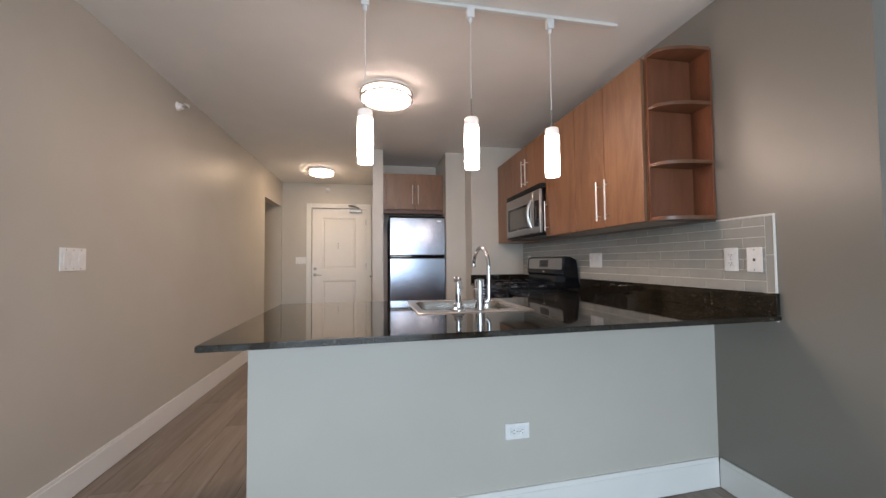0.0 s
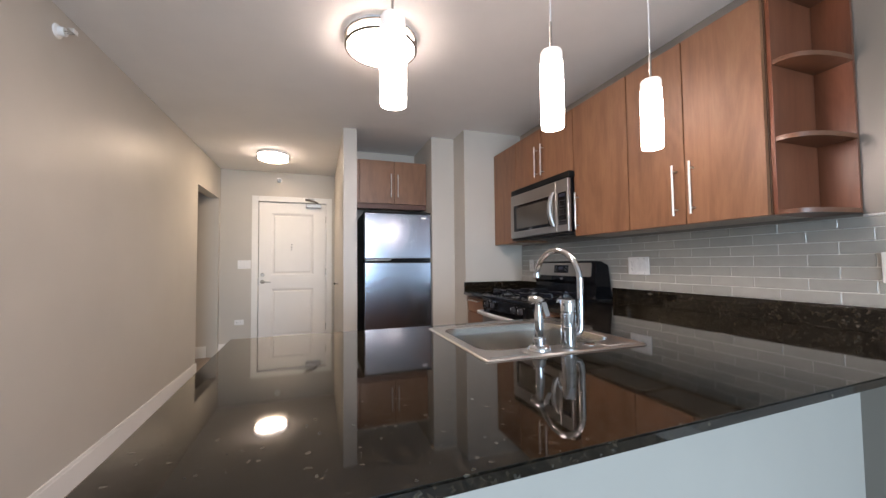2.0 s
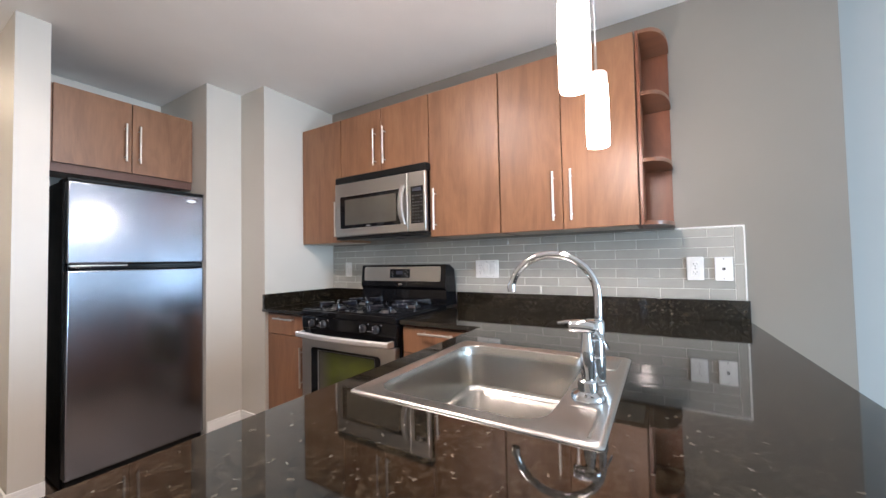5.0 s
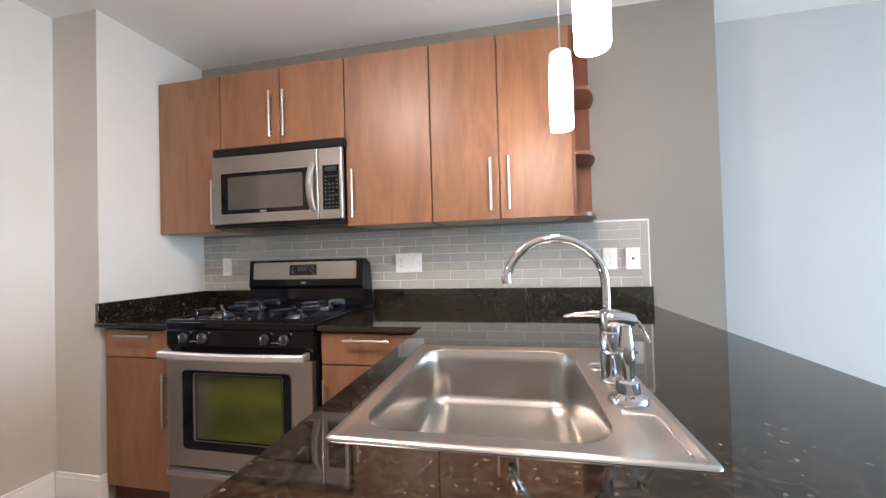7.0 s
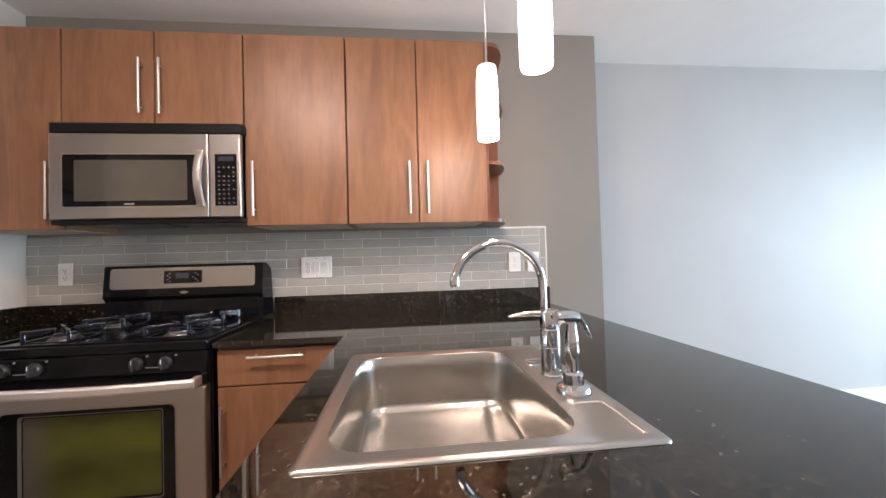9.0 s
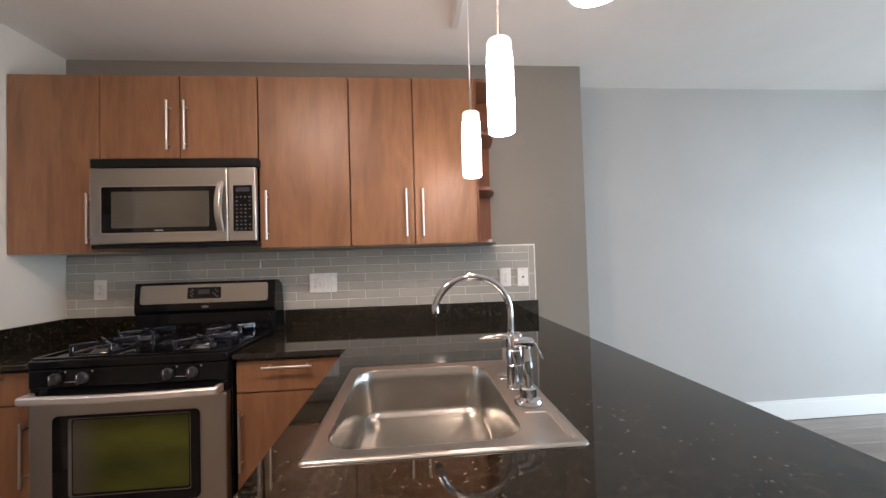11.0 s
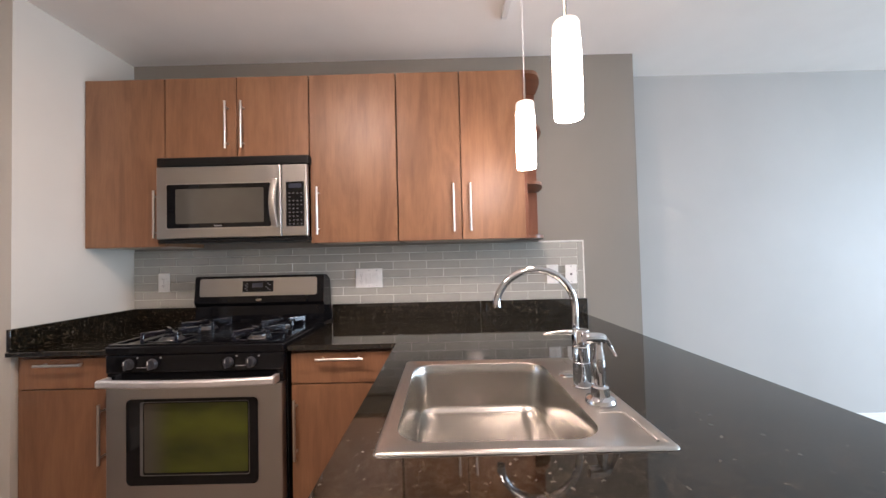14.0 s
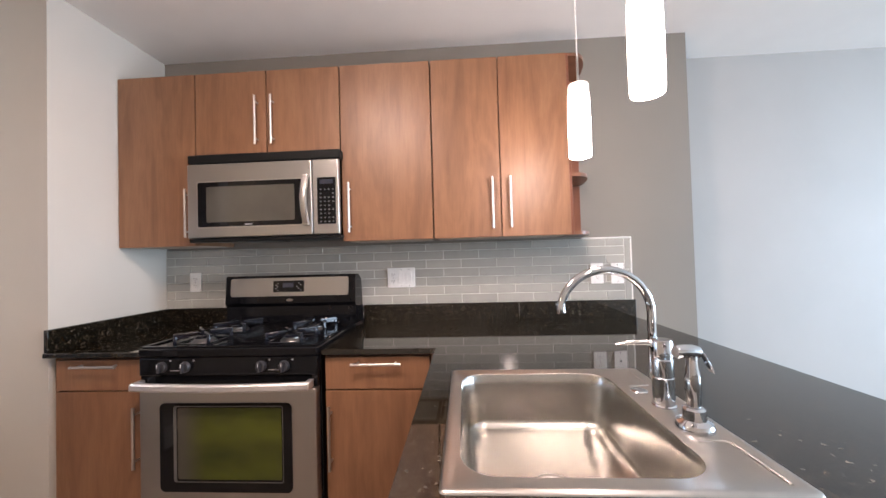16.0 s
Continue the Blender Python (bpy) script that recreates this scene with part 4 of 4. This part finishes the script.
# ---- ceiling lamps ----
tr = thing("track_light_rail", (0.5, 1.98, CEIL), "white ceiling track carrying three pendants", "light track")
part("rail", S().box(-0.45, 1.305, 1.963, 1.997, CEIL - 0.02, CEIL - 0.001, 0.003), M_TRIM, tr)
part("end_cap", S().box(1.305, 1.325, 1.964, 1.996, CEIL - 0.019, CEIL - 0.002, 0.004), M_PLATE, tr)
for x, y, up in ((-0.085, 1.972, 0.027), (0.457, 1.970, 0.022), (0.914, 1.981, 0.0)):
    p = thing("pendant_lamp", (x, y, CEIL - 0.02), "lit white glass cylinder pendant on a thin cord", "pendant lamp", "pendants over the peninsula")
    part("adapter", S().box(x - 0.02, x + 0.02, y - 0.017, y + 0.017, CEIL - 0.075, CEIL - 0.021, 0.004).lathe([(0.006, -0.10), (0.010, -0.088), (0.010, -0.074)], (x, y, CEIL), 14), M_PLATE, p)
    part("cord", S().tube([(x, y, CEIL - 0.10), (x, y, 1.99 + up)], 0.0022, 8), M_PLATE, p)
    part("stem", S().tube([(x, y, 1.99 + up), (x, y, 1.887 + up)], 0.0042, 10), M_BRASSN, p)
    part("shade", S().lathe([(0.0335, 1.6225), (0.0362, 1.6235), (0.0374, 1.629), (0.0377, 1.645), (0.0385, 1.72), (0.038, 1.79), (0.0366, 1.845)], (x, y, up), 36), M_PEND, p, "glowing opal glass cylinder")
    part("cap", S().lathe([(0.0366, 1.8455), (0.0362, 1.880), (0.033, 1.886), (0.006, 1.887)], (x, y, up), 32), M_CAP, p, "dimly glowing top of the glass")


def dome_lamp(x, y, r, glass):
    d = thing("ceiling_lamp", (x, y, CEIL), "lit round flush ceiling lamp with two nickel rings", "ceiling lamp", "flush ceiling lamps")
    part("pan", S().lathe([(r * 0.93, -0.022), (r * 0.95, -0.012), (r * 0.95, -0.001)], (x, y, CEIL), 48), M_PLATE, d)
    part("diffuser", S().lathe([(r * 0.28, -0.098), (r * 0.55, -0.092), (r * 0.80, -0.078), (r * 0.90, -0.066), (r * 0.93, -0.058)], (x, y, CEIL), 48), glass, d, "glowing frosted diffuser")
    part("side_band", S().lathe([(r * 0.93, -0.0575), (r * 0.93, -0.023)], (x, y, CEIL), 48), M_BAND, d, "dimmer frosted side band")
    for h in (-0.074, -0.028):
        ring = S()
        seg = 56
        prof = ((r * 0.945, h - 0.002), (r * 1.012, h - 0.001), (r * 1.012, h + 0.008), (r * 0.945, h + 0.009))
        vs, fs = [], []
        for k in range(seg):
            a = 2 * math.pi * k / seg
            vs += [(x + q * math.cos(a), y + q * math.sin(a), CEIL + z) for q, z in prof]
        for k in range(seg):
            for j in range(4):
                a, b = k * 4 + j, k * 4 + (j + 1) % 4
                c, e2 = ((k + 1) % seg) * 4 + (j + 1) % 4, ((k + 1) % seg) * 4 + j
                fs.append((a, e2, c, b))
        part("ring", ring.add(vs, fs), M_RING, d)
    return d


dome_lamp(0.055, 3.015, 0.205, M_DOME)
dome_lamp(-0.79, 5.60, 0.178, M_DOME_WARM)


# ---- plates, outlets, sprinklers ----
def frame_at(p, normal):
    """A pose whose -y axis is the wall's outward normal."""
    a = math.degrees(math.atan2(normal[1], normal[0])) + 90
    return pose(p[0], p[1], p[2], 0, 0, a)


def plate(name, at, normal, kinds, label, flat=False):
    """A wall plate with one device a gang: outlet, rocker, toggle or jack."""
    t = thing(name, at, label, "switch plate" if "switch" in name else "wall outlet")
    m = frame_at((0, 0, 0), normal)
    if flat:
        m = m @ pose(0, 0, 0, 0, 90, 0)
    m = Matrix.Translation(at) @ m
    w = 0.07 + 0.046 * (len(kinds) - 1)
    part("plate", S().box(-w / 2, w / 2, -0.006, -0.0005, -0.0575, 0.0575, 0.0025, 2, m), M_PLATE, t)
    for i, k in enumerate(kinds):
        cx = (i - (len(kinds) - 1) / 2) * 0.046
        if k == "outlet":
            for cz in (-0.020, 0.020):
                f = part("socket", S().box(cx - 0.0165, cx + 0.0165, -0.0085, -0.0055, cz - 0.014, cz + 0.014, 0.0035, 2, m), M_PLATE, t)
                part("slots", S().box(cx - 0.0075, cx - 0.0055, -0.0092, -0.0082, cz - 0.001, cz + 0.007, 0, 1, m).box(cx + 0.0055, cx + 0.0075, -0.0092, -0.0082, cz - 0.001, cz + 0.006, 0, 1, m).lathe([(0.0024, 0), (0.0024, 0.001)], m=m @ pose(cx, -0.0082, cz - 0.0075, 90), seg=10), M_SLOT, f)
        elif k == "rocker":
            part("rocker", S().box(cx - 0.0165, cx + 0.0165, -0.0100, -0.0055, -0.033, 0.033, 0.002, 2, m @ pose(0, 0, 0, 3)), M_PLATE, t)
        elif k == "jack":
            part("jack", S().box(cx - 0.006, cx + 0.006, -0.0075, -0.0055, -0.006, 0.006, 0.001, 1, m), M_SLOT, t)
        for cz in ((-0.047, 0.047) if k != "outlet" else (0,)):
            part("screw", S().lathe([(0.003, 0), (0.0025, 0.001)], m=m @ pose(cx, -0.006, cz, 90), seg=10), M_GREYP, t)
    return t


XT = XR - 0.011
plate("wall_outlet", (XT, 1.662, 1.162), (-1, 0, 0), ["outlet"], "white duplex outlet on the tiled backsplash")
plate("phone_jack_plate", (XT, 1.550, 1.16), (-1, 0, 0), ["jack"], "white phone jack plate on the tiled backsplash")
plate("switch_and_outlet_plate", (XT, 2.778, 1.165), (-1, 0, 0), ["outlet", "rocker", "rocker"], "white three-gang plate with outlet and switches on the tiles")
plate("wall_outlet", (XT, 4.03, 1.166), (-1, 0, 0), ["outlet"], "white duplex outlet near the range")
plate("light_switch_plate", (XL, 2.316, 1.192), (1, 0, 0), ["rocker", "rocker", "rocker"], "white three-gang light switch plate on the greige wall")
plate("light_switch_plate", (-1.245, YDOOR, 1.21), (0, -1, 0), ["rocker", "rocker", "rocker"], "white light switch plate beside the entry door")
plate("wall_outlet", (-1.30, YDOOR, 0.425), (0, -1, 0), ["outlet"], "white sideways outlet low beside the entry door", True)
plate("wall_outlet", (0.588, half_y(0.588) - 0.0012, 0.400), (0, -1, 0), ["outlet"], "white sideways duplex outlet on the half wall", True)


def sprinkler(at, normal):
    t = thing("sidewall_sprinkler", at, "white sidewall fire sprinkler with a round cover", "sprinkler")
    m = Matrix.Translation(at) @ frame_at((0, 0, 0), normal)
    part("escutcheon", S().lathe([(0.036, 0), (0.035, 0.006), (0.024, 0.012), (0.022, 0.035)], m=m @ pose(0, 0, 0, 90), seg=28), M_PLATE, t)
    part("frame_arms", S().tube([m @ Vector((0.010, -0.035, 0)), m @ Vector((0.013, -0.055, 0)), m @ Vector((0.003, -0.072, 0))], 0.003, 8).tube([m @ Vector((-0.010, -0.035, 0)), m @ Vector((-0.013, -0.055, 0)), m @ Vector((-0.003, -0.072, 0))], 0.003, 8), M_BRASSN, t)
    part("deflector", S().box(-0.018, 0.018, -0.076, -0.0725, -0.004, 0.016, 0.001, 1, m).box(-0.018, 0.018, -0.076, -0.050, 0.016, 0.019, 0.001, 1, m), M_PLATE, t)


sprinkler((XL, 3.275, 2.388), (1, 0, 0))
sprinkler((-0.814, YDOOR, 2.405), (0, -1, 0))
bp = thing("door_bumper", (-0.06, 5.552, 0.965), "small dark round door bumper on the partition", "door stop")
part("stem", S().lathe([(0.018, 0), (0.018, 0.004), (0.007, 0.008), (0.007, 0.03)], m=pose(-0.06, 5.552, 0.965, 0, -90), seg=18), M_BRASSN, bp)
part("rubber_tip", S().lathe([(0.012, 0.03), (0.012, 0.042), (0.009, 0.045)], m=pose(-0.06, 5.552, 0.965, 0, -90), seg=18), M_BLACKM, bp)

# ---- backsplash tiles ----
bk = solid("backsplash", S().box(XR - 0.006, XR - 0.0005, 1.470, YEND - 0.001, 0.93, 1.358), M_GROUT, "grey glass subway tile backsplash with white joints", "backsplash", "structure", smooth=0)
TH, TL, J = 0.0505, 0.2045, 0.0030
ROWS_Z = [1.0135 + i * TH for i in range(7)]
tile_cache = {}


def tile(y0, y1, z0, z1):
    w, h = round(y1 - y0, 4), round(z1 - z0, 4)
    if (w, h) not in tile_cache:
        tile_cache[(w, h)] = mesh_of("tile", S().box(-0.002, 0.003, -w / 2, w / 2, -h / 2, h / 2, 0.0012, 1), M_TILE, 0)
    ob = new("tile", tile_cache[(w, h)])
    ob.location = (XR - 0.0062, (y0 + y1) / 2, (z0 + z1) / 2)
    ob.parent = bk


Y_END = 1.508
for i, z in enumerate(ROWS_Z):
    top = min(z + TH - J, 1.356)
    y = Y_END + (0 if i % 2 else -TL / 2)
    while y < YEND - 0.004:
        a, b = max(y, Y_END), min(y + TL - J, YEND - 0.003)
        if b - a > 0.012 and not (a > RY0 and b < RY1 and z < 1.10):
            tile(a, b, z, top)
        y += TL
for z0, z1 in ((1.0135, 1.180), (1.183, 1.356)):
    tile(1.4725, Y_END - J, z0, z1)
trim = S().box(XR - 0.0095, XR - 0.0005, 1.4645, 1.4715, 0.885, 1.3665, 0.002).box(XR - 0.0125, XR - 0.0005, 1.472, 1.74, 1.3585, 1.3665, 0.002)
solid("trim", trim, M_TRIM, "white caulked tile edge trim", "trim", "structure")

# ---- floor planks ----
fl = solid("floor", S().box(XL - 0.12, XREC + 0.12, SOUTH - 0.12, YDOOR + 0.12, -0.1, -0.004).box(-2.75, XL - 0.12, 5.3, YDOOR + 0.12, -0.1, -0.004), M_CARCASS, "grey-brown wood-look plank floor", "floor", "structure", smooth=0)
PW, PL = 0.182, 1.22
pm = mesh_of("plank", S().box(-PW / 2 + 0.0008, PW / 2 - 0.0008, -PL / 2 + 0.0008, PL / 2 - 0.0008, -0.0035, 0.0, 0.0012, 1), M_PLANK, 0)
rng = random.Random(4)
x = -2.73
while x < 1.95:
    y = SOUTH - 0.1 - rng.random() * PL
    while y < 6.62:
        if y + PL < (5.3 if x < XL - 0.15 else SOUTH) or y + PL > 6.62 + PL * 0.9 or (x < XL - 0.15 and y < 4.6):
            y += PL
            continue
        ob = new("plank", pm)
        ob.location = (x + PW / 2, y + PL / 2, 0)
        ob.parent = fl
        y += PL
    x += PW
